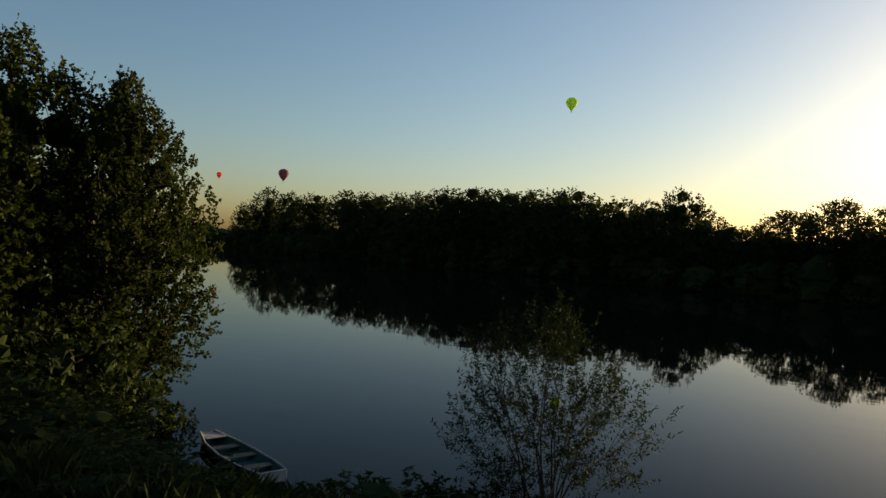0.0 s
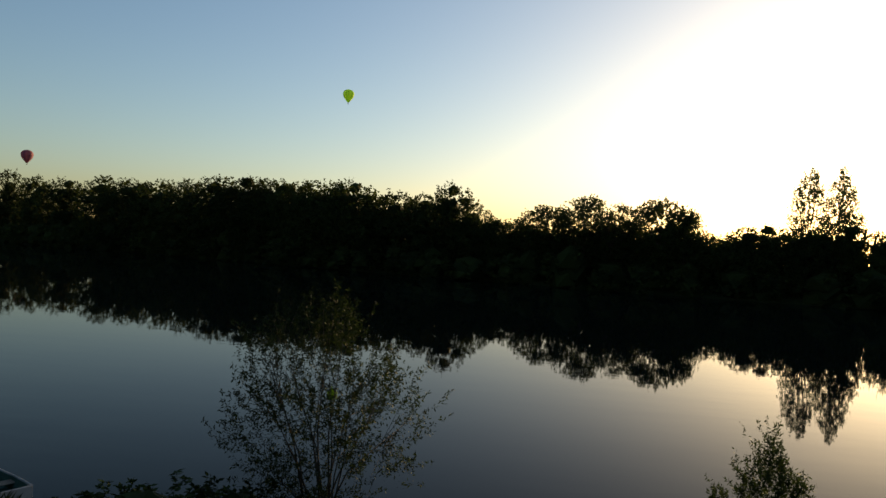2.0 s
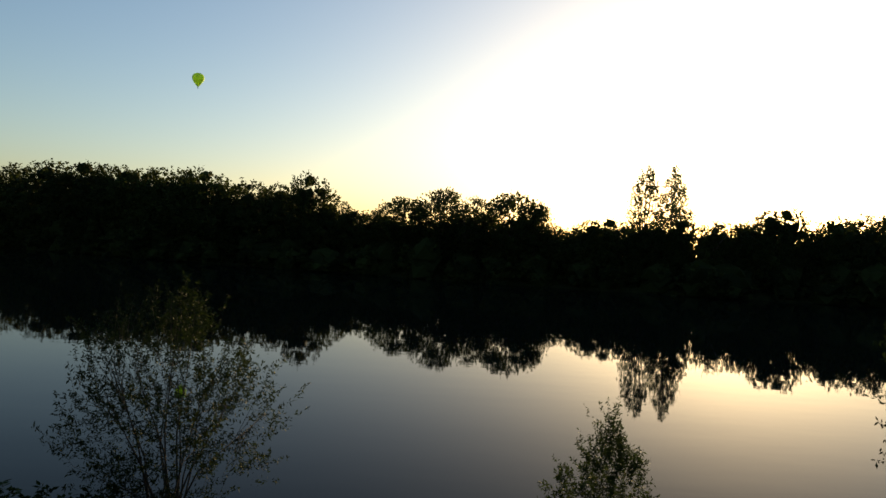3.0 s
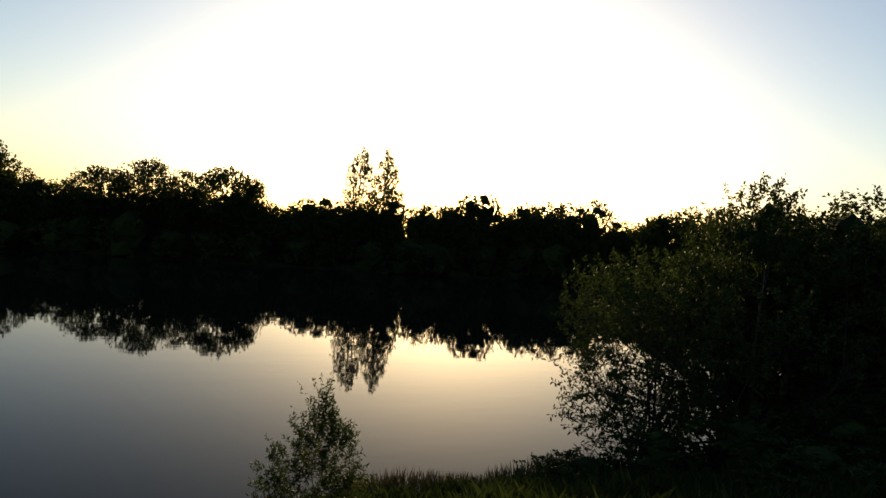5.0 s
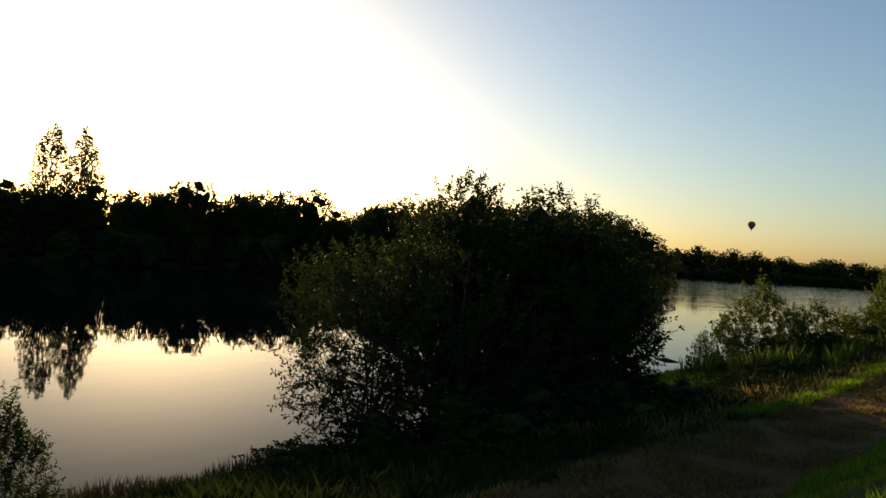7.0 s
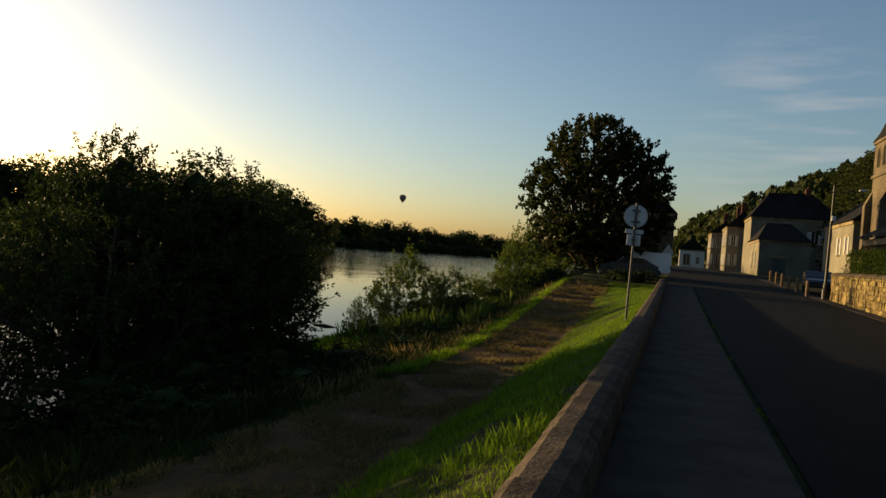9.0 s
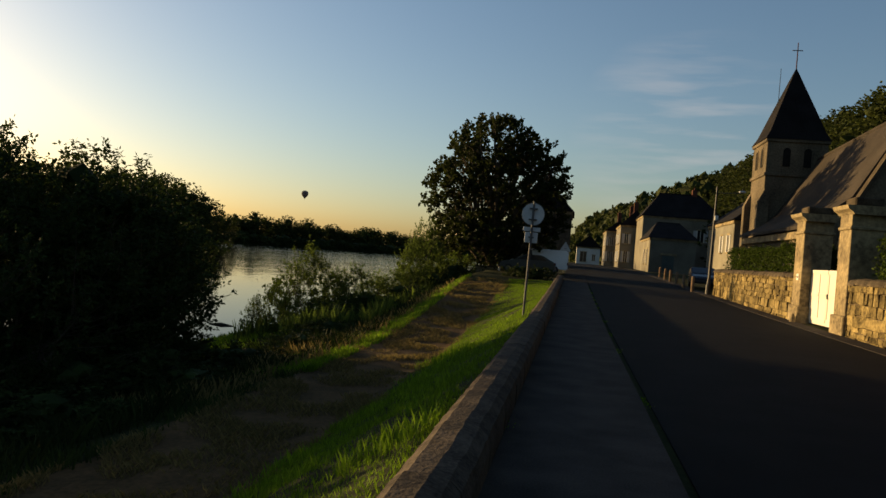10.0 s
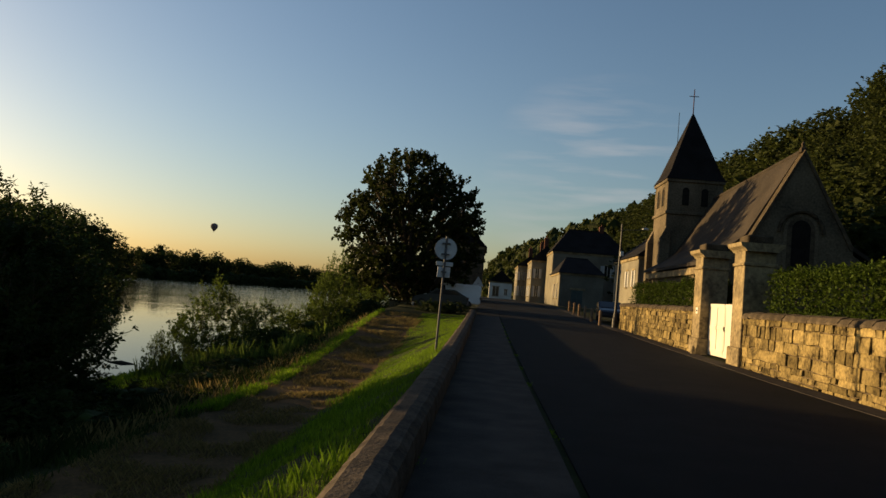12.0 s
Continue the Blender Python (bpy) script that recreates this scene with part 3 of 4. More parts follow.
# hillside wood, crown beside crown up the slope; far down the valley it becomes one wood, as do the unseen crowns added
# behind the camera to block skylight
far_crowns = []
for me in (far_bush[0][1], far_bush[1][1], far_bush[2][1]):
    co = np.empty(3 * len(me.vertices))
    me.vertices.foreach_get("co", co)
    far_crowns.append((co.reshape(-1, 3), [tuple(p.vertices) for p in me.polygons]))
wood_v, wood_f, wood_n = [], [], 0
for back in (-26, -19, -12, -5, 2):
    y = -60.0 if back > -15 else 40.0
    while y < 560:
        x = along(y, RIDGE) + back + rnd.uniform(-2.5, 2.5)
        w, h, turn = rnd.uniform(1.0, 1.35), rnd.uniform(0.5, 0.68) * (1.25 if y > 240 else 1 + 0.2 * smooth(45, 80, y)), rnd.uniform(0, 6)
        if 30 < y < 240 and (x > 24 or y > 110):
            plant("tree", (far_round if y < 105 else far_light)[rnd.randrange(5)], x, y + rnd.uniform(-2, 2), ground_z(x, y) - 0.8, "dark broadleaf tree on the hillside", "tree", "trees of the hillside wood", w, h, turn)
        elif x > 24 or y > 110:
            v, f = far_crowns[rnd.randrange(3)]
            c, n = math.cos(turn), math.sin(turn)
            wood_v.append(np.stack([x + 1.25 * w * (c * v[:, 0] - n * v[:, 1]), y + 1.25 * w * (n * v[:, 0] + c * v[:, 1]), ground_z(x, y) - 0.8 + 2.5 * h * v[:, 2]], 1))
            wood_f += [tuple(i + wood_n for i in q) for q in f]
            wood_n += len(v)
        y += (8.5 if y < 240 else 15) * rnd.uniform(0.8, 1.2) * (1.0 if y > 30 else 1.7)
tagged(new("hillside_wood", raw("hillside_wood", np.concatenate(wood_v), wood_f, LEAF)), "dense dark broadleaf wood on the valley side, unseen crowns added against skylight", "wood", kind="stuff")

# ---- near bank plants ----
poplar = [tree_meshes(61 + i, 9.6, 2.9, 0.0, 3400, 15, (0.115, 0.092), LEAF_POPLAR, UPRIGHT, 30, trunk=0.14, twig=0.55, up=0.8, clump=0.25, lumpy=0.4, core=0.5, shoots=50, fill=0.4) for i in range(2)]
plant("poplar", poplar[0], -15.45, -17.6, -3.5, "leafy young poplar overhanging the river bank", "tree", "poplars on the bank", 0.92, 0.97)
plant("poplar", poplar[1], -13.2, -19.2, -3.4, "tall leafy poplar on the river bank", "tree", "poplars on the bank", 1.15, 1.05)
plant("poplar", poplar[0], -9.0, -18.6, -2.9, "tall leafy poplar on the river bank", "tree", "poplars on the bank", 1.15, 0.98, 2.0)
willow = tree_meshes(63, 5.5, 5.1, 0.0, 1900, 28, (0.13, 0.045), LEAF_WILLOW, FULL, 36, stems=8, trunk=0.11, twig=0.75, up=0.5, lumpy=0.3, fill=0.5, clump=0.25)
plant("willow", willow, -14.6, 16.1, -3.4, "large dark many-stemmed willow on the bank", "tree")
willow_up = tree_meshes(66, 7.5, 2.8, 0.0, 2300, 15, (0.13, 0.055), LEAF_WILLOW, ROUND, 24, stems=5, trunk=0.09, twig=0.45, up=0.6, lumpy=0.35, core=0.5, clump=0.12, shoots=24, fill=0.4)
plant("willow", willow_up, -15.2, 17.0, -3.4, "upright dark willow rising out of the thicket", "tree", "", 0.95, 0.97)
plant("willow", willow_up, -13.4, 18.7, -3.3, "upright dark willow rising out of the thicket", "tree", "", 1.2, 0.92, 2.2)
plant("willow", willow_up, -14.0, 21.6, -3.3, "dark willow at the downstream end of the thicket", "tree", "", 1.05, 0.85, 3.6)
willow_thin = tree_meshes(67, 5.2, 2.4, 0.0, 460, 30, (0.11, 0.036), LEAF_WILLOW, FAN, 16, stems=6, trunk=0.07, twig=0.65, up=0.7, fill=0.5)
plant("willow", willow_thin, -15.6, 13.6, -3.6, "thinner willow leaning towards the water", "tree", "", 1.0, 1.0, 4.0)
plant("willow", willow_up, -13.2, 19.4, -3.2, "dark willow at the landward side of the thicket", "tree", "", 0.95, 0.8, 5.1)
shrub = tree_meshes(64, 3.9, 1.75, 0.2, 820, 30, (0.07, 0.022), LEAF_WILLOW, ROUND, 15, stems=6, trunk=0.035, twig=0.5, up=0.9, fill=0.55, clump=0.3, lumpy=0.5, shoots=34)
plant("willow_shrub", shrub, -12.65, -3.7, -3.35, "thin airy willow shrub at the water's edge", "shrub")
shrub_s = tree_meshes(65, 2.35, 0.82, 0.1, 420, 28, (0.075, 0.022), LEAF_WILLOW, CONE, 12, stems=5, trunk=0.02, twig=0.36, up=1.0, fill=0.5, shoots=14)
plant("willow_shrub", shrub_s, -12.05, 3.5, -3.25, "small airy willow shrub at the water's edge", "shrub")
bank_s = [tree_meshes(70 + i, 3.4, 1.5, 0.0, 330, 26, (0.12, 0.05), LEAF_BANK, UPRIGHT, 14, stems=5, trunk=0.03, twig=0.5, up=0.9, lumpy=0.4, shoots=14) for i in range(3)]
# x, y, height of the top, radius
BANK_SHRUBS = [
    (-14.2, 31.9, -1.4, 0.6),
    (-13.5, 32.9, -0.8, 0.8),
    (-13.2, 35.7, 0.7, 1.5),
    (-12.2, 37.1, -0.3, 1.2),
    (-11.5, 38.6, -0.0, 1.3),
    (-11.0, 41.1, -0.3, 1.3),
    (-10.6, 44.5, -0.2, 1.4),
    (-10.2, 47.2, 1.9, 1.1),
    (-10.2, 49.7, 2.8, 1.3),
    (-9.8, 53.9, 1.0, 1.5),
    (-9.6, 59.3, 1.0, 1.6),
    (-9.3, 64.5, 1.0, 1.6),
]
for x, y, h, r in BANK_SHRUBS:
    plant("bank_shrub", bank_s[int(abs(y * 3)) % 3], x, y, ground_z(x, y) - 0.1, "leafy green shrub on the river bank", "shrub", "shrubs along the bank", r / 1.25, 1.15 * (h - ground_z(x, y)) / 3.3, y)
big = tree_meshes(80, 12.7, 6.05, 0.9, 1700, 22, (0.29, 0.2), LEAF, ROUND, 44, trunk=0.4, twig=0.8, clump=0.3, lumpy=0.18, fill=0.45, up=0.25)
plant("oak", big, -6.6, 61, 0.2, "large dark round-crowned tree beside the parked cars", "tree")

# ---- parapet, bank grass ----
def parapet():
    wall = thing("parapet", pose(0, 0, 0), "low weathered stone parapet with a rounded top", "parapet", kind="structure")
    profile = [(-0.95, -0.45), (-0.965, 0.18), (-0.95, 0.27), (-0.87, 0.33), (-0.72, 0.345), (-0.61, 0.325), (-0.54, 0.26), (-0.52, 0.16), (-0.53, -0.45)]
    block = None
    for i in range(38):
        y = -4 + i * 1.35
        if block is None:
            bm = prism(profile, "y", 0.006, 1.344)
            bmesh.ops.subdivide_edges(bm, edges=[e for e in bm.edges if abs(e.verts[0].co.y - e.verts[1].co.y) > 1], cuts=6)
            for v in bm.verts:
                v.co += Vector((0.012 * noise.noise(v.co * 5), 0, 0.014 * noise.noise(v.co * 4 + Vector((5, 0, 0)))))
            block = raw("coping_block", [tuple(v.co) for v in bm.verts], [tuple(v.index for v in f.verts) for f in bm.faces], PARAPET)
            bm.free()
        ob = place("coping_block", block, wall)
        z0, z1 = along(y, ROAD_Z), along(y + 1.35, ROAD_Z)
        ob.matrix_basis = pose(random.Random(i).uniform(-0.008, 0.008), y, z0 + random.Random(i + 99).uniform(-0.008, 0.008), math.degrees(math.atan((z1 - z0) / 1.35)))


parapet()


def blades(name, seed, n, area, length, width, mat, label, lean=0.35, keep=None):
    """Thin upright blades scattered over part of the bank."""
    rng = np.random.default_rng(seed)
    x0, x1, y0, y1 = area
    xs, ys = rng.uniform(x0, x1, n), y0 + (y1 - y0) * rng.uniform(0, 1, n) ** 1.35
    verts, faces = [], []
    for x, y, k, a, w in zip(xs, ys, rng.uniform(0.5, 1.2, n), rng.uniform(0, 6.28, n), rng.uniform(0.7, 1.3, n)):
        tuft = noise.noise((x * 0.9, y * 0.9, seed))
        if keep and not keep(x, y, tuft):
            continue
        z = ground_z(x, y) - 0.03
        h = length * k * (1 + 0.7 * tuft)
        dx, dy = math.cos(a), math.sin(a)
        s = width * w
        b = len(verts)
        verts += [(x - dy * s, y + dx * s, z), (x + dy * s, y - dx * s, z), (x + dx * h * lean * 0.4 + dy * s * 0.6, y + dy * h * lean * 0.4 - dx * s * 0.6, z + h * 0.65), (x + dx * h * lean, y + dy * h * lean, z + h)]
        faces += [(b, b + 1, b + 2), (b, b + 2, b + 3)]
    tagged(new(name, raw(name, verts, faces, mat)), label, "grass", kind="stuff")


blades("slope_grass", 1, 60000, (-3.9, -1.02, 1.5, 47), 0.10, 0.006, GRASS, "short green grass on the levee slope")
blades("slope_grass", 2, 12000, (-3.9, -1.15, 1.5, 20), 0.17, 0.0035, GRASS, "longer grass tufts on the levee slope", keep=lambda x, y, t: t > 0.15)
blades("track_grass", 3, 46000, (-6.9, -3.6, 0, 46), 0.12, 0.010, DRY_GRASS, "dry trodden grass on the earth track", 0.8, keep=lambda x, y, t: t > -0.1)
blades("verge_grass", 4, 22000, (-8.4, -6.3, 18, 47), 0.2, 0.010, GRASS, "green grass verge beside the track", keep=lambda x, y, t: t > -0.3)
# near part of the verge: thicket shade put into the blades by the willow-leaf colour
blades("verge_grass", 12, 9000, (-9.0, -6.4, 0, 18), 0.2, 0.010, LEAF_WILLOW, "grass verge below the willows, darkened for their shade", keep=lambda x, y, t: t > -0.1)
blades("bank_reeds", 13, 9000, (-14.5, -8.6, 30, 52), 0.9, 0.012, LEAF_BANK, "tall green reeds between the bank shrubs", 0.25, keep=lambda x, y, t: t > 0.05 and x > along(y, SHORE) + 1.0)
blades("bank_dry_grass", 5, 3500, (-9.5, -7.0, 14, 46), 0.38, 0.007, DRY_GRASS, "tall dry grass on the bank")
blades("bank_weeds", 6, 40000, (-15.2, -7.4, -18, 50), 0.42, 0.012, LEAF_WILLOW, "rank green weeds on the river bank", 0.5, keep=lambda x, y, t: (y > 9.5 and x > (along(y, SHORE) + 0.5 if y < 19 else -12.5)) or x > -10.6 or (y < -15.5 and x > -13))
blades("bank_weeds", 7, 16000, (-17.4, -11, 22, 46), 0.3, 0.012, GRASS, "green waterside grass on the bank", 0.5, keep=lambda x, y, t: x > along(y, SHORE) + 0.3)
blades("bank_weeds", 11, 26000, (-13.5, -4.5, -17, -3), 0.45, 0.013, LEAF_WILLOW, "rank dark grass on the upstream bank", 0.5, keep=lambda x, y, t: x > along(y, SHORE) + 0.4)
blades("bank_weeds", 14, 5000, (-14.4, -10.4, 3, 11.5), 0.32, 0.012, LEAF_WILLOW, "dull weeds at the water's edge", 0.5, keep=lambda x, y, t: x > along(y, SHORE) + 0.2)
blades("reeds", 8, 3600, (-16.2, -14.4, 5.0, 11.5), 0.45, 0.006, REED, "pale dry reeds standing in the shallows", 0.18)
blades("kerb_weeds", 9, 5000, (0.9, 1.06, 3, 46), 0.05, 0.005, GRASS, "short weeds growing along the kerb", 0.7, keep=lambda x, y, t: t > 0.2)
blades("parapet_weeds", 10, 3500, (-0.54, -0.42, 2, 46), 0.08, 0.005, GRASS, "short weeds at the foot of the parapet", 0.7, keep=lambda x, y, t: t > 0.0)
low_bush = [tree_meshes(90 + i, 1.5, 1.2, 0.0, 120, 22, (0.11, 0.055), LEAF_WILLOW, FULL, 8, stems=3, trunk=0.02, twig=0.35, up=0.6, core=0.45, lumpy=0.4) for i in range(2)]
for i, (x, y, s, h) in enumerate([(-10.7, -5.8, 1.3, 0.65), (-11.5, -4.8, 1.1, 0.65), (-11.8, -6.6, 1.0, 0.35), (-11.9, -3.2, 0.8, 0.4), (-13.9, -15.6, 1.4, 1.4), (-12.6, -14.9, 1.3, 0.9), (-11.0, -14.6, 1.3, 0.5), (-15.4, -15.4, 0.8, 0.9), (-9.8, -13.4, 1.5, 0.6), (-8.2, -11.6, 1.4, 0.4), (-12.6, -16.5, 2.0, 1.9), (-10.4, -15.8, 2.0, 1.7),
                                  (-13.2, 9.9, 1.0, 0.5), (-12.6, 11.6, 1.3, 0.7), (-11.6, 13.0, 1.5, 0.9), (-10.8, 15.0, 1.4, 0.9), (-10.4, 17.5, 1.5, 0.9), (-11.6, 20, 1.5, 0.9), (-9.5, 12.5, 1.3, 0.6), (-9.2, 20.5, 1.3, 0.5), (-8.6, 16.0, 1.2, 0.5),
                                  (-7.2, -8.4, 1.4, 0.35), (-6.2, -7.0, 1.4, 0.35), (-7.6, -10.2, 1.6, 0.6), (-6.4, -11.5, 1.8, 0.9),
                                  (-9.6, 25, 1.1, 0.5), (-9.4, 28.5, 1.2, 0.55), (-10.8, 33.5, 1.4, 0.9), (-10.6, 38, 1.5, 1.1), (-10.0, 43, 1.6, 1.2), (-9.2, 48, 1.6, 1.3), (-8.6, 53, 1.6, 1.3), (-9.4, 58, 2.0, 1.5), (-3.4, 49.5, 1.0, 0.55), (-2.2, 49.2, 1.1, 0.6)]):
    plant("bush", low_bush[i % 2], x, y, ground_z(x, y) - 0.1, "low dark leafy bush on the river bank", "bush", "low bushes on the bank", s, h, i * 1.3)


# ---- rowing boat ----
def rowing_boat():
    boat = thing("rowing_boat", look((-14.2, -11.8, -3.92), (-15.0, -13.5, -3.92)) @ pose(0, 0, 0, -90) @ Matrix.Diagonal((0.78, 1.0, 0.66, 1.0)), "weathered flat-bottomed rowing boat moored at the bank", "boat")
    L = 1.85
    stations = [(-L, 0.42, 0.40), (-1.0, 0.56, 0.36), (0.0, 0.60, 0.34), (1.0, 0.50, 0.37), (L, 0.24, 0.46)]
    bm, rows = bmesh.new(), []
    for y, w, h in stations:
        b = 0.78 * w
        lift = 0.10 if y > 1.5 else 0.0
        rows.append([bm.verts.new(p) for p in ((-w, y, h), (-b, y, lift), (b, y, lift), (w, y, h), (w - 0.05, y, h), (b - 0.04, y, lift + 0.05), (-b + 0.04, y, lift + 0.05), (-w + 0.05, y, h))])
    for a, b in zip(rows, rows[1:]):
        for i in range(8):
            j = (i + 1) % 8
            bm.faces.new((a[i], a[j], b[j], b[i]))
    bm.faces.new(rows[0]), bm.faces.new(rows[-1])
    bmesh.ops.recalc_face_normals(bm, faces=bm.faces)
    part("hull", bm, BOAT_INSIDE, boat, "faded green boarded hull")
    for s in (-1, 1):
        vs, fs = [], []
        tube(vs, fs, [Vector((s * w, y, h + 0.01)) for y, w, h in stations], [0.035] * 5, 6)
        place("gunwale", raw("gunwale", vs, fs, BOAT_PAINT), boat, "pale worn gunwale")
    part("transom", box(-0.43, 0.43, -L - 0.05, -L + 0.01, 0.02, 0.43, 0.01), BOAT_PAINT, boat, "pale painted transom")
    part("bow_deck", box(-0.34, 0.34, 1.25, L + 0.03, 0.40, 0.44, 0.01), BOAT_PAINT, boat, "pale painted bow deck")
    for y in (-1.05, -0.1, 0.75):
        part("thwart", box(-0.54, 0.54, y - 0.13, y + 0.13, 0.24, 0.28, 0.01), BOAT_WOOD, boat, "bare worn plank seat")
    part("rib", box(-0.45, 0.45, -0.6, -0.55, 0.05, 0.09), BOAT_WOOD, boat)
    part("rib", box(-0.45, 0.45, 0.3, 0.35, 0.05, 0.09), BOAT_WOOD, boat)


rowing_boat()
vs, fs = [], []
tube(vs, fs, [Vector((-20.4 - 0.7, 41.2, -3.9)), Vector((-20.4, 41.2 + 0.1, -3.84)), Vector((-20.4 + 0.8, 41.2, -3.9))], [0.05, 0.09, 0.04], 6)
tagged(new("driftwood", raw("driftwood", vs, fs, BARK)), "dark driftwood log floating in the river", "log")


# ---- hot-air balloons ----
def balloon(az, el, wide, size, colours, label):
    d = size / math.radians(wide)
    x, y, z = -d * math.sin(radians(az)), d * math.cos(radians(az)), 1.6 + d * math.tan(radians(el))
    r = size / 2
    b = thing("hot_air_balloon", pose(x, y, z - 1.2 * r, 0, 0, az * 3), label, "balloon")
    rings = [(0.13, 0.28), (0.35, 0.55), (0.62, 0.86), (0.85, 1.2), (0.97, 1.52), (1.0, 1.75), (0.95, 2.02), (0.8, 2.28), (0.52, 2.47), (0.2, 2.56), (0.03, 2.57)]
    bm = lathe([(a * r, c * r) for a, c in rings], 24)
    me = bpy.data.meshes.new("envelope")
    for f in bm.faces:
        a = math.atan2(f.calc_center_median().y, f.calc_center_median().x)
        f.material_index = int((a + math.pi) / (2 * math.pi) * 12) % 2 if f.calc_center_median().z < 2.3 * r else 0
    bm.to_mesh(me)
    bm.free()
    for i, c in enumerate(colours):
        me.materials.append(leaf_material("balloon_fabric", c, tuple(0.8 * v for v in c), 0.5, 0.0))
    me.shade_smooth()
    place("envelope", me, b)
    part("basket", box(-0.08 * r, 0.08 * r, -0.08 * r, 0.08 * r, -0.02 * r, 0.1 * r, 0.01 * r), WICKER, b, "small brown wicker basket")
    for sx in (-1, 1):
        for sy in (-1, 1):
            part("cable", cyl((sx * 0.07 * r, sy * 0.07 * r, 0.1 * r), (sx * 0.1 * r, sy * 0.1 * r, 0.3 * r), 0.008 * r, 0.008 * r, 4), DARK_METAL, b)


balloon(105.95, 10.97, 0.87, 18, [(0.62, 0.85, 0.12), (0.5, 0.75, 0.1)], "bright green hot-air balloon high over the river")
balloon(127.7, 4.45, 0.78, 18, [(0.36, 0.17, 0.2), (0.24, 0.12, 0.18)], "dark purple-red hot-air balloon over the river")
balloon(132.36, 4.12, 0.40, 17, [(0.8, 0.22, 0.14), (0.68, 0.18, 0.12)], "small red hot-air balloon far away")
balloon(20.96, 3.38, 0.53, 18, [(0.2, 0.19, 0.2), (0.15, 0.14, 0.15)], "dark grey hot-air balloon over the far bank")


# ---- road sign, street lamp, bollards ----
def road_sign(x, y):
    z = ground_z(x, y) + 0.02
    s = thing("road_sign", pose(x, y, z, 0, 1.0, 4), "back of a round road sign on a grey pole", "sign")
    part("pole", cyl((0, 0, -0.4), (0, 0, 3.35), 0.035, 0.035, 10), STEEL, s)
    d = part("disc", cyl((0, 0.055, 2.98), (0, 0.067, 2.98), 0.325, 0.325, 32), SIGN_BACK, s, "round plain aluminium back")
    vs, fs = [], []
    tube(vs, fs, [Vector((0.33 * math.cos(math.pi * i / 16), 0.06, 2.98 + 0.33 * math.sin(math.pi * i / 16))) for i in range(33)], [0.012] * 33, 5)
    place("rim", raw("rim", vs, fs, STEEL), d)
    for h in (2.82, 3.14):
        part("clamp", box(-0.12, 0.12, -0.04, 0.054, h - 0.02, h + 0.02, 0.005), STEEL, s)
    part("upper_plate", box(-0.25, 0.25, 0.05, 0.062, 2.48, 2.60, 0.004), SIGN_BACK, s)
    part("lower_plate", box(-0.19, 0.19, 0.05, 0.062, 2.14, 2.45, 0.004), SIGN_BACK, s)
    part("clamp", box(-0.08, 0.08, -0.04, 0.05, 2.28, 2.32, 0.005), STEEL, s)


road_sign(-1.33, 21.6)


def street_lamp(x, y):
    z = along(y, ROAD_Z)
    s = thing("street_lamp", pose(x, y, z, 0, 0.5), "tall thin iron street lamp with a flat head", "lamp")
    part("pole", cyl((0, 0, -0.1), (0, 0, 6.5), 0.09, 0.05, 10), DARK_METAL, s)
    part("base", lathe([(0.15, -0.05), (0.15, 0.5), (0.11, 0.6), (0.09, 0.9)], 10), DARK_METAL, s)
    part("arm", cyl((-0.2, 0, 6.1), (1.5, -0.1, 6.22), 0.025, 0.02, 6), DARK_METAL, s)
    head = part("lamp_head", box(1.25, 1.62, -0.2, 0.0, 6.22, 6.34, 0.04), SIGN_BACK, s, "small pale flat lamp head")
    part("bracket", cyl((1.45, -0.1, 6.2), (1.45, -0.1, 6.52), 0.03, 0.02, 6), DARK_METAL, head)
    part("junction_box", box(-0.02, 0.2, -0.16, -0.02, 4.45, 4.75, 0.02), SIGN_BACK, s, "small white junction box")


street_lamp(8.15, 46.9)
bol = thing("bollard", pose(7.5, 48.6, along(48.6, ROAD_Z) - 0.1), "short round wooden bollard at the kerb", "bollard", "bollards by the parked car")
part("post", lathe([(0.10, 0), (0.10, 0.95), (0.06, 1.02)], 10), POST_WOOD, bol)
for y in (53, 58, 63, 68, 74):
    copy_thing(bol, pose(7.4 + (y - 48) * 0.035, y, along(y, ROAD_Z) - 0.1))


def warning_sign(x, y):
    z = along(y, ROAD_Z)
    s = thing("warning_sign", pose(x, y, z), "plain back of a triangular warning sign", "sign")
    part("pole", cyl((0, 0, -0.3), (0, 0, 2.5), 0.03, 0.03, 8), STEEL, s)
    part("triangle", prism([(-0.42, 1.75), (0.42, 1.75), (0.46, 1.8), (0.04, 2.52), (-0.04, 2.52), (-0.46, 1.8)], "y", -0.05, -0.035), SIGN_BACK, s, "triangular grey aluminium plate")
    part("clamp", box(-0.1, 0.1, -0.08, 0.04, 1.95, 1.99, 0.004), STEEL, s)


warning_sign(-0.75, 63)
lot = thing("garden_wall", pose(-6.8, 59.8, along(59.8, ROAD_Z) - 0.55), "short low sunlit stone wall by the car park", "wall")
part("masonry", box(-1.0, 0.9, -0.2, 0.2, -0.4, 0.55, 0.03), ASHLAR, lot)
part("coping", box(-1.05, 0.95, -0.25, 0.25, 0.55, 0.65, 0.02), COPING, lot)
post = thing("marker_post", pose(-5.75, 58.6, along(58.6, ROAD_Z) - 0.5), "short white marker post by the car park", "post")
part("post", lathe([(0.09, -0.2), (0.09, 0.85), (0.05, 0.92)], 10), WHITE_PAINT, post)
spur = thing("guard_stone", pose(8.15, 29.3, along(29.3, ROAD_Z) - 0.06), "small pale guard stone at the gate pillar", "stone")
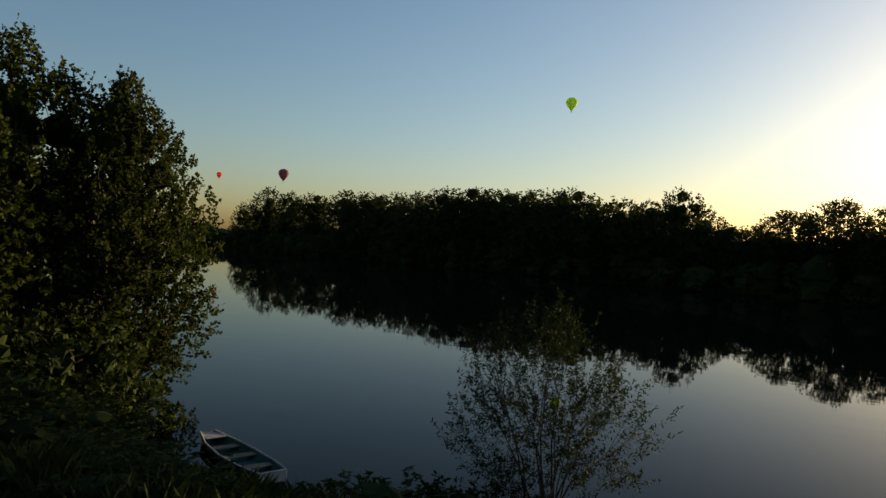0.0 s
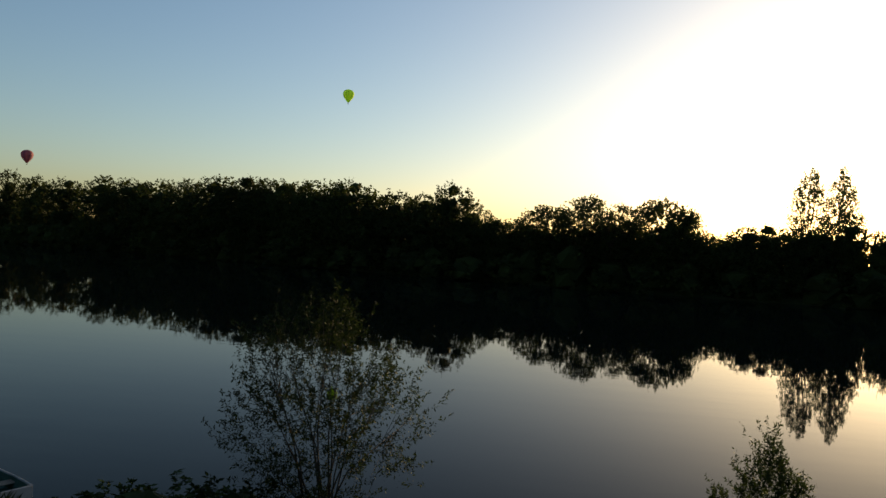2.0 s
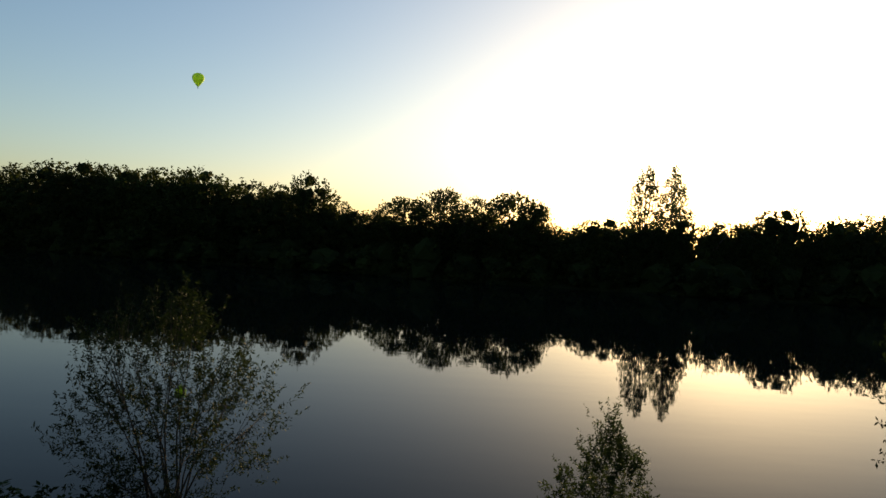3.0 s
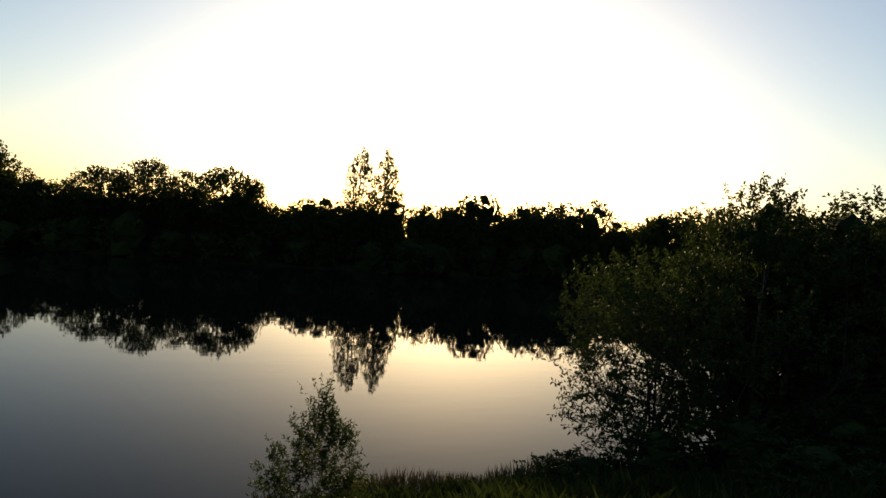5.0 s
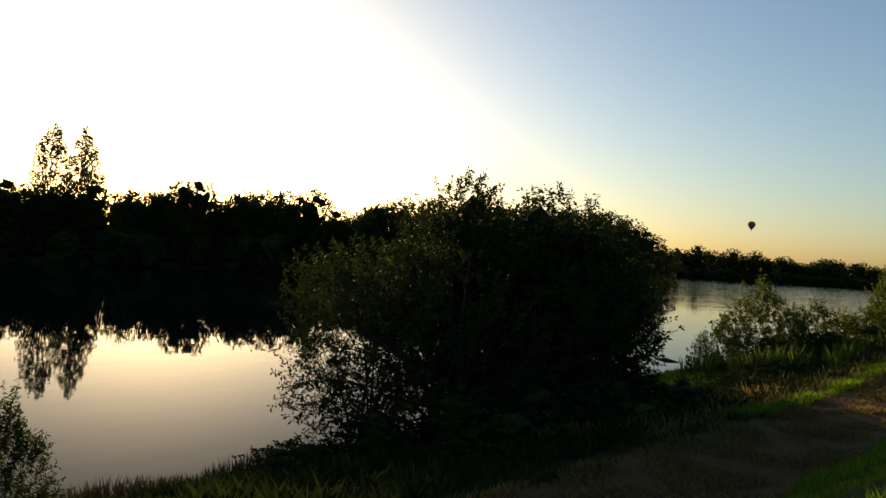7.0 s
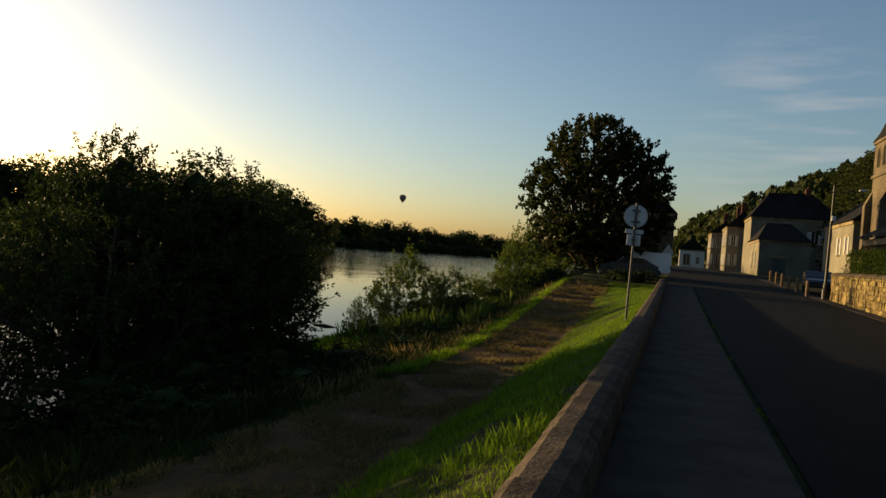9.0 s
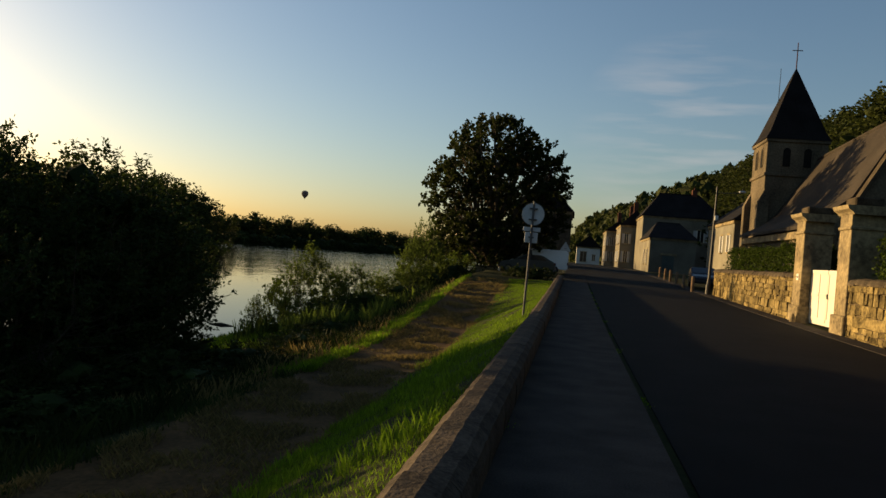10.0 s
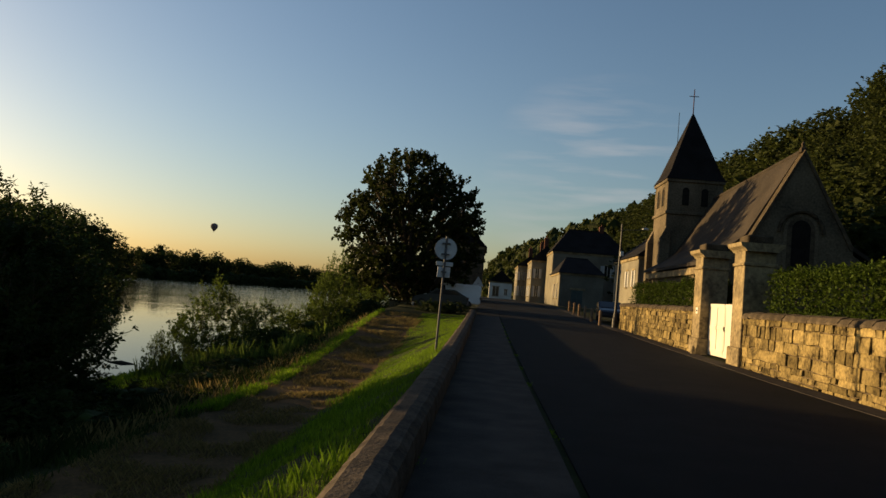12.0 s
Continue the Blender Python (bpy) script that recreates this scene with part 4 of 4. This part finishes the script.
part("stone", lathe([(0.11, -0.05), (0.10, 0.12), (0.07, 0.26), (0.02, 0.32)], 9), ASHLAR, spur)


# ---- cars ----
def car(name, m, paint, label, van=False):
    """Nose towards +x; wheels stand at z 0."""
    c = thing(name, m, label, "van" if van else "car")
    if van:
        prof = [(-2.3, 0.35), (-2.35, 1.75), (-2.2, 1.9), (0.7, 1.92), (0.95, 1.85), (1.6, 1.15), (2.25, 0.95), (2.4, 0.75), (2.4, 0.35)]
        glass = [(0.55, 1.2), (0.62, 1.75), (0.9, 1.75), (1.4, 1.2)]
    else:
        prof = [(-2.05, 0.35), (-2.1, 0.8), (-2.0, 1.0), (-1.75, 1.08), (-1.1, 1.44), (0.1, 1.46), (0.95, 1.0), (1.85, 0.82), (2.08, 0.65), (2.08, 0.35)]
        glass = [(-1.5, 1.06), (-1.05, 1.37), (0.08, 1.39), (0.72, 1.04)]
    w = 0.92 if van else 0.84
    bm = prism(prof, "y", -w, w)
    bmesh.ops.bevel(bm, geom=bm.edges[:], offset=0.07, segments=2, affect="EDGES")
    part("body", bm, paint, c, smooth=False)
    for s in (-1, 1):
        part("side_window", prism(glass, "y", s * (w + 0.004), s * (w - 0.05)), GLASS, c, "dark side window")
        for x in (-1.3, 1.35):
            tyre = part("wheel", cyl((x, s * (w + 0.01), 0.31), (x, s * (w - 0.2), 0.31), 0.31, 0.31, 18), RUBBER, c, "black tyre")
            part("rim", cyl((x, s * (w + 0.025), 0.31), (x, s * (w - 0.1), 0.31), 0.19, 0.19, 14), STEEL, tyre)
        part("headlight", box(prof[-2][0] - 0.12, prof[-2][0] + 0.015, s * (w - 0.12) - 0.14, s * (w - 0.12) + 0.1, 0.6, 0.72, 0.02), GLASS, c, "clear headlight")
        part("tail_light", box(prof[1][0] - 0.012, prof[1][0] + 0.1, s * (w - 0.1) - 0.08, s * (w - 0.1) + 0.08, 0.75, 0.95, 0.02), BRICK, c, "red tail light")
    x0, z0 = (0.97, 1.80) if van else (0.14, 1.42)
    x1, z1 = (1.56, 1.2) if van else (0.92, 1.03)
    part("windscreen", prism([(x0, z0), (x1, z1), (x1 + 0.02, z1 + 0.02), (x0 + 0.02, z0 + 0.02)], "y", -w + 0.12, w - 0.12), GLASS, c, "dark windscreen")
    part("bumper", box(prof[-1][0] - 0.1, prof[-1][0] + 0.05, -w + 0.05, w - 0.05, 0.32, 0.5, 0.03), RUBBER, c)


car("parked_car", pose(-3.4, 56, along(56, ROAD_Z) - 0.1, 0, 0, 180), CAR_GREY, "dark grey saloon car parked beside the parapet")
car("parked_van", pose(-2.75, 61, along(60, ROAD_Z) - 0.1, 0, 0, 180), CAR_WHITE, "white panel van parked behind a grey car", True)
car("parked_car", pose(9.2, 55.5, along(55.5, ROAD_Z) - 0.03, 0, 0, -95), CAR_DARK, "dark car parked beside the street lamp")


# ---- buildings ----
def arch(w, h, n=8):
    """The outline of a round-headed opening standing on v = 0."""
    r = w / 2
    return [(-r, 0), (r, 0)] + [(r * math.cos(math.pi * i / n), h - r + r * math.sin(math.pi * i / n)) for i in range(n + 1)]


def house_window(parent, face, u, v, w, h, at, shutters=True):
    """A window in a face to the river ('x') or up the road ('y'); at is the face's plane."""
    def bx(name, u0, u1, v0, v1, d0, d1, mat, par, label=""):
        b = box(at - d1, at - d0, u0, u1, v0, v1) if face == "x" else box(u0, u1, at - d1, at - d0, v0, v1)
        return part(name, b, mat, par, label)
    win = bx("window", u - w / 2, u + w / 2, v, v + h, -0.05, 0.01, GLASS, parent, "dark glazed window")
    for s in (-1, 1):
        bx("frame", u + s * w / 2 - 0.05, u + s * w / 2 + 0.05, v, v + h, 0, 0.05, WHITE_PAINT, win)
    bx("frame", u - 0.03, u + 0.03, v, v + h, 0.01, 0.04, WHITE_PAINT, win)
    bx("sill", u - w / 2 - 0.1, u + w / 2 + 0.1, v - 0.12, v, 0, 0.12, ASHLAR, win)
    bx("lintel", u - w / 2 - 0.1, u + w / 2 + 0.1, v + h, v + h + 0.18, 0, 0.03, ASHLAR, win)
    if shutters:
        for s in (-1, 1):
            bx("shutter", u + s * (w * 0.78) - w * 0.24, u + s * (w * 0.78) + w * 0.24, v, v + h, 0.005, 0.05, SHUTTER, win)


def house(name, x0, x1, y0, y1, z0, eave, ridge, label, wall_mat, roof_mat=SLATE, hip=0.0, run="y", wins_x=(), wins_y=(), chimneys=(), shutters=True):
    h = thing(name, pose(0, 0, 0), label, "house", "village houses")
    part("wall", box(x0, x1, y0, y1, z0 - 1, eave, 0.02), wall_mat, h)
    part("cornice", box(x0 - 0.12, x1 + 0.12, y0 - 0.12, y1 + 0.12, eave - 0.28, eave + 0.02, 0.04), ASHLAR, h, "pale stone eaves cornice")
    bm = bmesh.new()
    o = 0.3
    a, b, c, d = [bm.verts.new(p) for p in ((x0 - o, y0 - o, eave + 0.02), (x1 + o, y0 - o, eave + 0.02), (x1 + o, y1 + o, eave + 0.02), (x0 - o, y1 + o, eave + 0.02))]
    mx, my = (x0 + x1) / 2, (y0 + y1) / 2
    if run == "y":
        p, q = bm.verts.new((mx, y0 - o + hip, ridge)), bm.verts.new((mx, y1 + o - hip, ridge))
        fs = [(a, b, p), (b, c, q, p), (c, d, q), (d, a, p, q), (d, c, b, a)]
    else:
        p, q = bm.verts.new((x0 - o + hip, my, ridge)), bm.verts.new((x1 + o - hip, my, ridge))
        fs = [(a, b, q, p), (b, c, q), (c, d, p, q), (d, a, p), (d, c, b, a)]
    for f in fs:
        bm.faces.new(f)
    bmesh.ops.recalc_face_normals(bm, faces=bm.faces)
    roof = part("roof", bm, roof_mat, h)
    ends = ((mx, y0 - o + hip), (mx, y1 + o - hip)) if run == "y" else ((x0 - o + hip, my), (x1 + o - hip, my))
    part("ridge_cap", cyl((*ends[0], ridge), (*ends[1], ridge), 0.09, 0.09, 6), roof_mat, roof)
    for cx, cy, top in chimneys:
        ch = part("chimney", box(cx - 0.35, cx + 0.35, cy - 0.45, cy + 0.45, eave, top, 0.02), BRICK, roof, "red brick chimney stack")
    for cx, cy, top in chimneys:
        for s in (-0.2, 0.2):
            part("chimney_pot", cyl((cx, cy + s, top), (cx, cy + s, top + 0.35), 0.11, 0.09, 8), BRICK, roof)
    for u, v, w, t in wins_x:
        house_window(h, "x", u, v, w, t, x0, shutters)
    for u, v, w, t in wins_y:
        house_window(h, "y", u, v, w, t, y0, shutters)
    return h


# pavilion, tall house, white houses down the street, the low house across its end, the house behind the round tree
pavilion = house("house", 9.5, 15.2, 98, 111, 1.2, 5.6, 8.0, "small stone pavilion with a hipped slate roof", RENDER_W, hip=1.6, run="x", wins_x=[(101, 2.2, 1.0, 2.0), (105, 2.2, 1.0, 2.0)], shutters=False)
for u in (11.5, 12.25):
    door = part("door", box(u - 0.36, u + 0.36, 97.95, 98.02, 1.0, 3.4, 0.01), DOOR_PAINT, pavilion, "grey-green boarded door leaf")
    part("handle", box(u - 0.05 if u > 12 else u + 0.02, u - 0.02 if u > 12 else u + 0.05, 97.9, 97.95, 2.0, 2.2), DARK_METAL, door)
part("door_lintel", box(10.9, 12.9, 97.9, 98.0, 3.42, 3.7, 0.02), ASHLAR, pavilion)
house("house", 9.7, 21, 113, 124, 1.3, 9.4, 13.4, "tall stone house with a steep dark slate roof", RENDER_W, hip=3.0, run="x", wins_y=[(18, 6, 1.0, 1.7)], chimneys=[(17.5, 118.5, 14.2)])
house("house", 7.3, 12, 125, 137, 1.4, 8.4, 11.0, "cream rendered house with lit river front", RENDER_W, hip=0.6, wins_x=[(128, 2.3, 1, 1.9), (131, 2.3, 1, 1.9), (134, 2.3, 1, 1.9), (128, 5.4, 1, 1.7), (131, 5.4, 1, 1.7), (134, 5.4, 1, 1.7)], wins_y=[(8.3, 5.4, 0.7, 1.6), (8.3, 2.3, 0.7, 1.8)], chimneys=[(9.6, 126.5, 12.4), (9.6, 136, 12.4)])
house("house", 5.6, 10, 139, 152, 1.4, 7.9, 9.9, "white rendered village house with shutters", RENDER_W, hip=0.6, wins_x=[(142, 2.3, 1, 1.9), (146, 2.3, 1, 1.9), (142, 5.2, 1, 1.7), (146, 5.2, 1, 1.7)], wins_y=[(6.3, 5.2, 0.65, 1.6), (7.3, 5.2, 0.65, 1.6), (6.3, 2.3, 0.65, 1.8), (7.3, 2.3, 0.65, 1.8)], chimneys=[(7.8, 140, 11.4)])
house("house", 0.6, 6.0, 176, 190, 1.5, 5.4, 8.2, "low white gabled house closing the street", WHITEWASH, run="y", wins_y=[(2.2, 2.0, 1.6, 2.2), (4.6, 2.4, 0.8, 1.2)], shutters=False)
# this house stands in shade; the dark coping colour on its walls stands for it
house("house", -7.2, -0.6, 84, 96, 1.1, 7.2, 10.8, "gabled house behind the round tree, walls darkened for shade", COPING, run="y", chimneys=[(-3.9, 95, 12)], wins_y=[(-5, 4.2, 0.9, 1.5)], shutters=False)
house("house", 13.2, 19, 66, 78, 0.7, 6.3, 8.8, "stone house with dormer beside the church", RENDER_W, run="y", hip=0.5, wins_y=[(14.6, 3.6, 0.9, 1.5)], chimneys=[(17.5, 77, 10.0)], wins_x=[(68, 3.6, 0.9, 1.5), (71, 3.6, 0.9, 1.5)])


def church():
    ch = thing("church", pose(0, 0, 0), "old limestone church with a square tower and slate spire", "church")
    y0, y1 = 42.0, 57.9
    body = part("nave_wall", prism([(12.4, -0.5), (21.2, -0.5), (21.2, 4.9), (19.7, 5.9), (14.4, 5.5), (12.4, 4.3)], "y", y0 + 0.3, y1), TUFFEAU, ch)
    gable = part("gable_wall", prism([(12.9, -0.5), (21.2, -0.5), (21.2, 4.6), (19.95, 5.2), (19.9, 5.9), (17.05, 11.15), (14.2, 5.9), (14.15, 4.9), (12.9, 4.4)], "y", y0 - 0.25, y0 + 0.298), TUFFEAU, ch, "grey weathered stone gable")
    for s, (ux, uz), (vx, vz) in ((1, (19.75, 5.75), (17.05, 10.95)), (-1, (14.35, 5.75), (17.05, 10.95))):
        part("gable_coping", prism([(ux, uz), (vx, vz), (vx, vz + 0.28), (ux + 0.14 * s, uz + 0.2)], "y", y0 - 0.36, y0 + 0.36), COPING, gable)
    part("gable_finial", lathe([(0.22, 11.1), (0.2, 11.35), (0.1, 11.45), (0.12, 11.6), (0.03, 11.75)], 8), COPING, gable).location = (17.05, y0, 0)
    t = 0.2

    def sag(bm):
        for v in bm.verts:
            v.co.z -= 0.6 * (v.co.y - y0) / (y1 - y0) * max(0.0, (v.co.z - 4.4) / 6.5)
        return bm
    part("roof", sag(prism([(17.05, 10.95), (14.4, 6.1), (13.2, 5.1), (12.0, 4.45), (12.0, 4.45 + t), (13.1, 5.35), (14.25, 6.3), (17.05, 10.95 + 1.6 * t)], "y", y0 + 0.3, y1)), TILE, ch, "brown tiled roof sweeping down to low eaves")
    part("roof", sag(prism([(17.05, 10.951), (19.7, 6.1), (21.6, 5.0), (21.6, 5.0 + t), (19.85, 6.3), (17.05, 10.951 + 1.6 * t)], "y", y0 + 0.3, y1)), TILE, ch)
    part("ridge_tiles", cyl((17.05, y0 + 0.3, 11.2), (17.05, y1, 10.6), 0.13, 0.13, 8), TILE, ch)
    part("eaves_cornice", box(12.15, 12.42, y0 + 0.3, y1, 3.95, 4.38, 0.03), ASHLAR, ch, "pale stone eaves band")
    # choir window in the gable, blind arch above it
    for name, w, h, d, mat, v in (("window_surround", 1.9, 4.3, 0.33, TUFFEAU, 3.3), ("window_reveal", 1.5, 4.05, 0.35, COPING, 3.4), ("window_glass", 1.0, 3.75, 0.37, LOUVRE, 3.5)):
        part(name, prism([(17.05 + a, v + b) for a, b in arch(w, h, 10)], "y", y0 - d, y0 - 0.2), mat, gable)
    vs, fs = [], []
    tube(vs, fs, [Vector((17.05 + 1.2 * math.cos(math.pi * i / 14), y0 - 0.36, 6.55 + 1.2 * math.sin(math.pi * i / 14))) for i in range(15)], [0.1] * 15, 6)
    place("hood_mould", raw("hood_mould", vs, fs, COPING), gable)
    for x in (13.9, 20.2):
        part("buttress", prism([(y0 - 1.2, -0.5), (y0 - 0.2, -0.5), (y0 - 0.2, 4.6), (y0 - 0.8, 3.7), (y0 - 1.2, 3.4)], "x", x - 0.4, x + 0.4), TUFFEAU, ch)
    # tower
    a, b, c, d, top = 13.45, 17.7, 58.0, 62.25, 12.0
    tw = part("tower", box(a, b, c, d, -0.5, top, 0.03), TUFFEAU, ch, "square pale stone tower")
    for z in (9.2, 11.75):
        part("string_course", box(a - 0.12, b + 0.12, c - 0.12, d + 0.12, z, z + 0.25, 0.04), TUFFEAU, tw)
    for x in (14.85, 16.3):
        for name, w, h, dep, mat in (("opening_surround", 0.8, 1.55, 0.03, TUFFEAU), ("louvre_opening", 0.52, 1.4, 0.05, LOUVRE)):
            part(name, prism([(x + u, 9.95 + v) for u, v in arch(w, h)], "y", c - dep, c + 0.1), mat, tw)
    for y in (59.3, 60.9):
        for name, w, h, dep, mat in (("opening_surround", 0.8, 1.55, 0.03, TUFFEAU), ("louvre_opening", 0.52, 1.4, 0.05, LOUVRE)):
            part(name, prism([(y + u, 9.95 + v) for u, v in arch(w, h)], "x", a - dep, a + 0.1), mat, tw)
    for dep, w, h, mat in ((0.03, 1.5, 1.6, TUFFEAU), (0.05, 1.1, 1.3, LOUVRE)):
        part("blind_arch", prism([(15.4 + u, 6.2 + v) for u, v in arch(w, h)], "y", c - dep, c + 0.1), mat, tw)
    for x, y in ((a, c), (a, d), (b, c)):
        part("corner_buttress", prism([(x - 0.45, -0.5), (x + 0.35, -0.5), (x + 0.35, 7.6), (x, 8.2), (x - 0.45, 7.2)], "y", y - 0.35, y + 0.35), TUFFEAU, tw)
    bm, rows = bmesh.new(), []
    mx, my = (a + b) / 2, (c + d) / 2
    for k, z in ((2.3, 11.98), (1.95, 12.6), (1.3, 14.4), (0.03, 17.8)):
        rows.append([bm.verts.new((mx + sx * k, my + sy * k, z)) for sx, sy in ((-1, -1), (1, -1), (1, 1), (-1, 1))])
    for p, q in zip(rows, rows[1:]):
        for i in range(4):
            bm.faces.new((p[i], p[(i + 1) % 4], q[(i + 1) % 4], q[i]))
    bm.faces.new(rows[0]), bm.faces.new(rows[-1])
    bmesh.ops.recalc_face_normals(bm, faces=bm.faces)
    spire = part("spire", bm, SLATE, ch, "steep dark slate pyramid spire")
    cr = cyl((mx, my, 17.6), (mx, my, 19.8), 0.045, 0.035, 6)
    add_cyl(cr, (mx - 0.38, my, 19.2), (mx + 0.38, my, 19.2), 0.035, 0.035, 6)
    part("cross", cr, BRICK, spire, "thin iron cross on the spire")
    part("lightning_rod", cyl((mx - 1.0, my + 0.4, 14.6), (mx - 1.0, my + 0.4, 17.9), 0.03, 0.02, 5), DARK_METAL, spire)


church()


# ---- churchyard wall, gate and hedges ----
def gate_pillar(y, group="gate pillars"):
    g = thing("gate_pillar", pose(8.85, y, along(y, ROAD_Z)), "tall square stone gate pillar with moulded cap", "pillar", group)
    part("plinth", box(-0.58, 0.55, -0.58, 0.58, -0.3, 0.55, 0.03), ASHLAR, g, "worn stone plinth")
    part("shaft", box(-0.5, 0.5, -0.5, 0.5, 0.55, 3.25, 0.015), ASHLAR, g)
    part("necking", box(-0.55, 0.55, -0.55, 0.55, 3.25, 3.36, 0.02), ASHLAR, g)
    part("frieze", box(-0.5, 0.5, -0.5, 0.5, 3.36, 3.72), ASHLAR, g)
    cap = prism([(-0.5, 3.72), (0.5, 3.72), (0.56, 3.8), (0.68, 3.88), (0.72, 4.0), (-0.72, 4.0), (-0.68, 3.88), (-0.56, 3.8)], "y", -0.68, 0.68)
    part("cornice", cap, ASHLAR, g)
    part("cap_block", box(-0.42, 0.42, -0.42, 0.42, 4.0, 4.28, 0.04), COPING, g)
    return g


pl = gate_pillar(25.15)
pf = gate_pillar(29.85)
gate = thing("gate", pose(8.75, 27.5, along(27.5, ROAD_Z)), "white painted double gate between stone pillars", "gate")
for s in (-1, 1):
    leaf_g = part("gate_leaf", box(-0.03, 0.03, min(s * 1.83, s * 0.01), max(s * 1.83, s * 0.01), 0.0, 1.93, 0.008), WHITE_PAINT, gate)
    for lo, hi in ((0.12, 0.24), (1.0, 1.12), (1.82, 1.95)):
        part("rail", box(-0.05, -0.031, min(s * 1.8, s * 0.04), max(s * 1.8, s * 0.04), lo, hi, 0.004), WHITE_PAINT, leaf_g)
    for u in (0.06, 0.9, 1.76):
        part("stile", box(-0.05, -0.0312, s * u - 0.05, s * u + 0.05, 0.25, 1.81, 0.004), WHITE_PAINT, leaf_g)
part("handle", box(-0.09, -0.05, -0.12, -0.09, 0.95, 1.12, 0.006), DARK_METAL, gate, "small dark gate handle")
sp = thing("plaque", pose(8.34, 29.75, 1.75), "small white plaque on the gate pillar", "plaque")
part("plate", box(-0.012, 0.008, -0.14, 0.14, -0.12, 0.12), WHITE_PAINT, sp)
part("text_bar", box(-0.016, -0.0125, -0.09, 0.09, -0.03, 0.03), DARK_METAL, sp)


def hedge(name, x0, x1, y0, y1, z0, z1, n, seed, label):
    rng = np.random.default_rng(seed)
    p = np.stack([rng.uniform(x0, x1, n), rng.uniform(y0, y1, n), rng.uniform(z0, z1, n)], 1)
    side = rng.integers(0, 4, n)
    p[side == 0, 0] = x0 + rng.uniform(-0.05, 0.15, (side == 0).sum())
    p[side == 1, 2] = z1 + rng.normal(0, 0.09, (side == 1).sum())
    p[side == 2, 1] = y0 + rng.uniform(-0.08, 0.12, (side == 2).sum())
    top = np.array([0.22 * noise.noise((a * 0.8, b * 0.8, seed)) for a, b in p[:, :2]])
    p[:, 2] += top * (p[:, 2] - z0) / (z1 - z0)
    p[:, 0] += 0.12 * np.array([noise.noise((b * 1.2, c * 1.2, seed + 4)) for b, c in p[:, 1:]])
    v, f = leaves(rng, p, np.tile(np.array([[-0.3, 0, 0.5]]), (n, 1)), 0.12, 0.06)
    h = thing(name, pose(0, 0, 0), label, "hedge", "churchyard hedges")
    place("foliage", raw("foliage", v, f, LEAF_HEDGE), h)
    stems = bmesh.new()
    y = y0 + 0.3
    while y < y1:
        add_cyl(stems, ((x0 + x1) / 2, y, 0), ((x0 + x1) / 2 + 0.1, y + 0.1, z1 - 0.3), 0.03, 0.012, 5)
        y += 0.7
    part("stems", stems, BARK, h)


hedge("hedge", 9.0, 10.0, 31.0, 46.3, 1.0, 2.95, 26000, 3, "clipped green hedge behind the churchyard wall")
hedge("hedge", 9.0, 10.4, 11.0, 24.3, 1.0, 3.05, 30000, 4, "overgrown sunlit hedge behind the churchyard wall")


# ---- wall stones, last ----
def stone_mesh(i):
    rng = random.Random(i)
    bm = bmesh.new()
    bmesh.ops.create_cube(bm, size=1)
    bmesh.ops.bevel(bm, geom=bm.edges[:], offset=0.055, segments=1, affect="EDGES")
    for v in bm.verts:
        v.co += Vector((rng.uniform(-0.09, 0.09), rng.uniform(-0.06, 0.06), rng.uniform(-0.08, 0.08)))
    me = bpy.data.meshes.new("stone")
    bm.to_mesh(me)
    bm.free()
    me.materials.append(STONE)
    return me


STONES = [stone_mesh(i) for i in range(7)]
cbm = prism([(-0.27, 0), (0.27, 0), (0.27, 0.06), (0.18, 0.17), (0.0, 0.22), (-0.18, 0.17), (-0.27, 0.06)], "y", -0.27, 0.27)
COPE = bpy.data.meshes.new("coping")
cbm.to_mesh(COPE)
cbm.free()
COPE.materials.append(COPING)


def stone_wall(name, y0, y1, top, course, long, seed):
    w = thing(name, pose(0, 0, 0), "rough limestone churchyard wall with rounded coping", "wall", kind="structure")
    part("core", box(8.42, 8.8, y0, y1, -0.4, top - 0.02), MORTAR, w, "lime mortar core")
    rng = random.Random(seed)
    z = -0.15
    while z < top - 0.08:
        h = min(course * rng.choice((0.55, 0.8, 1.0, 1.25, 1.6)) * rng.uniform(0.9, 1.1), top - z)
        y = y0
        while y < y1 - 0.05:
            l = min(long * rng.choice((0.4, 0.6, 0.9, 1.0, 1.4, 1.9)) * rng.uniform(0.85, 1.15), y1 - y)
            ob = place("stone", STONES[rng.randrange(7)], w)
            ob.matrix_basis = Matrix.LocRotScale((8.44 + rng.uniform(-0.022, 0.018), y + l / 2, z + h / 2 + rng.uniform(-0.012, 0.012)), Euler((rng.uniform(-0.05, 0.05), rng.uniform(-0.04, 0.04), rng.uniform(-0.06, 0.06))), (0.13 + rng.uniform(-0.03, 0.03), l - rng.uniform(0.008, 0.035), h - rng.uniform(0.006, 0.03)))
            y += l
        z += h
    y = y0 + 0.27
    while y < y1:
        ob = place("coping", COPE, w)
        ob.matrix_basis = pose(8.61 + rng.uniform(-0.02, 0.02), y, top - 0.02 + rng.uniform(-0.015, 0.015), rng.uniform(-1.5, 1.5), 0, rng.uniform(-2, 2))
        y += 0.545


stone_wall("wall_near", 11.0, 24.6, 1.62, 0.22, 0.42, 1)
stone_wall("wall_far", 30.4, 46.5, 1.72, 0.24, 0.55, 2)
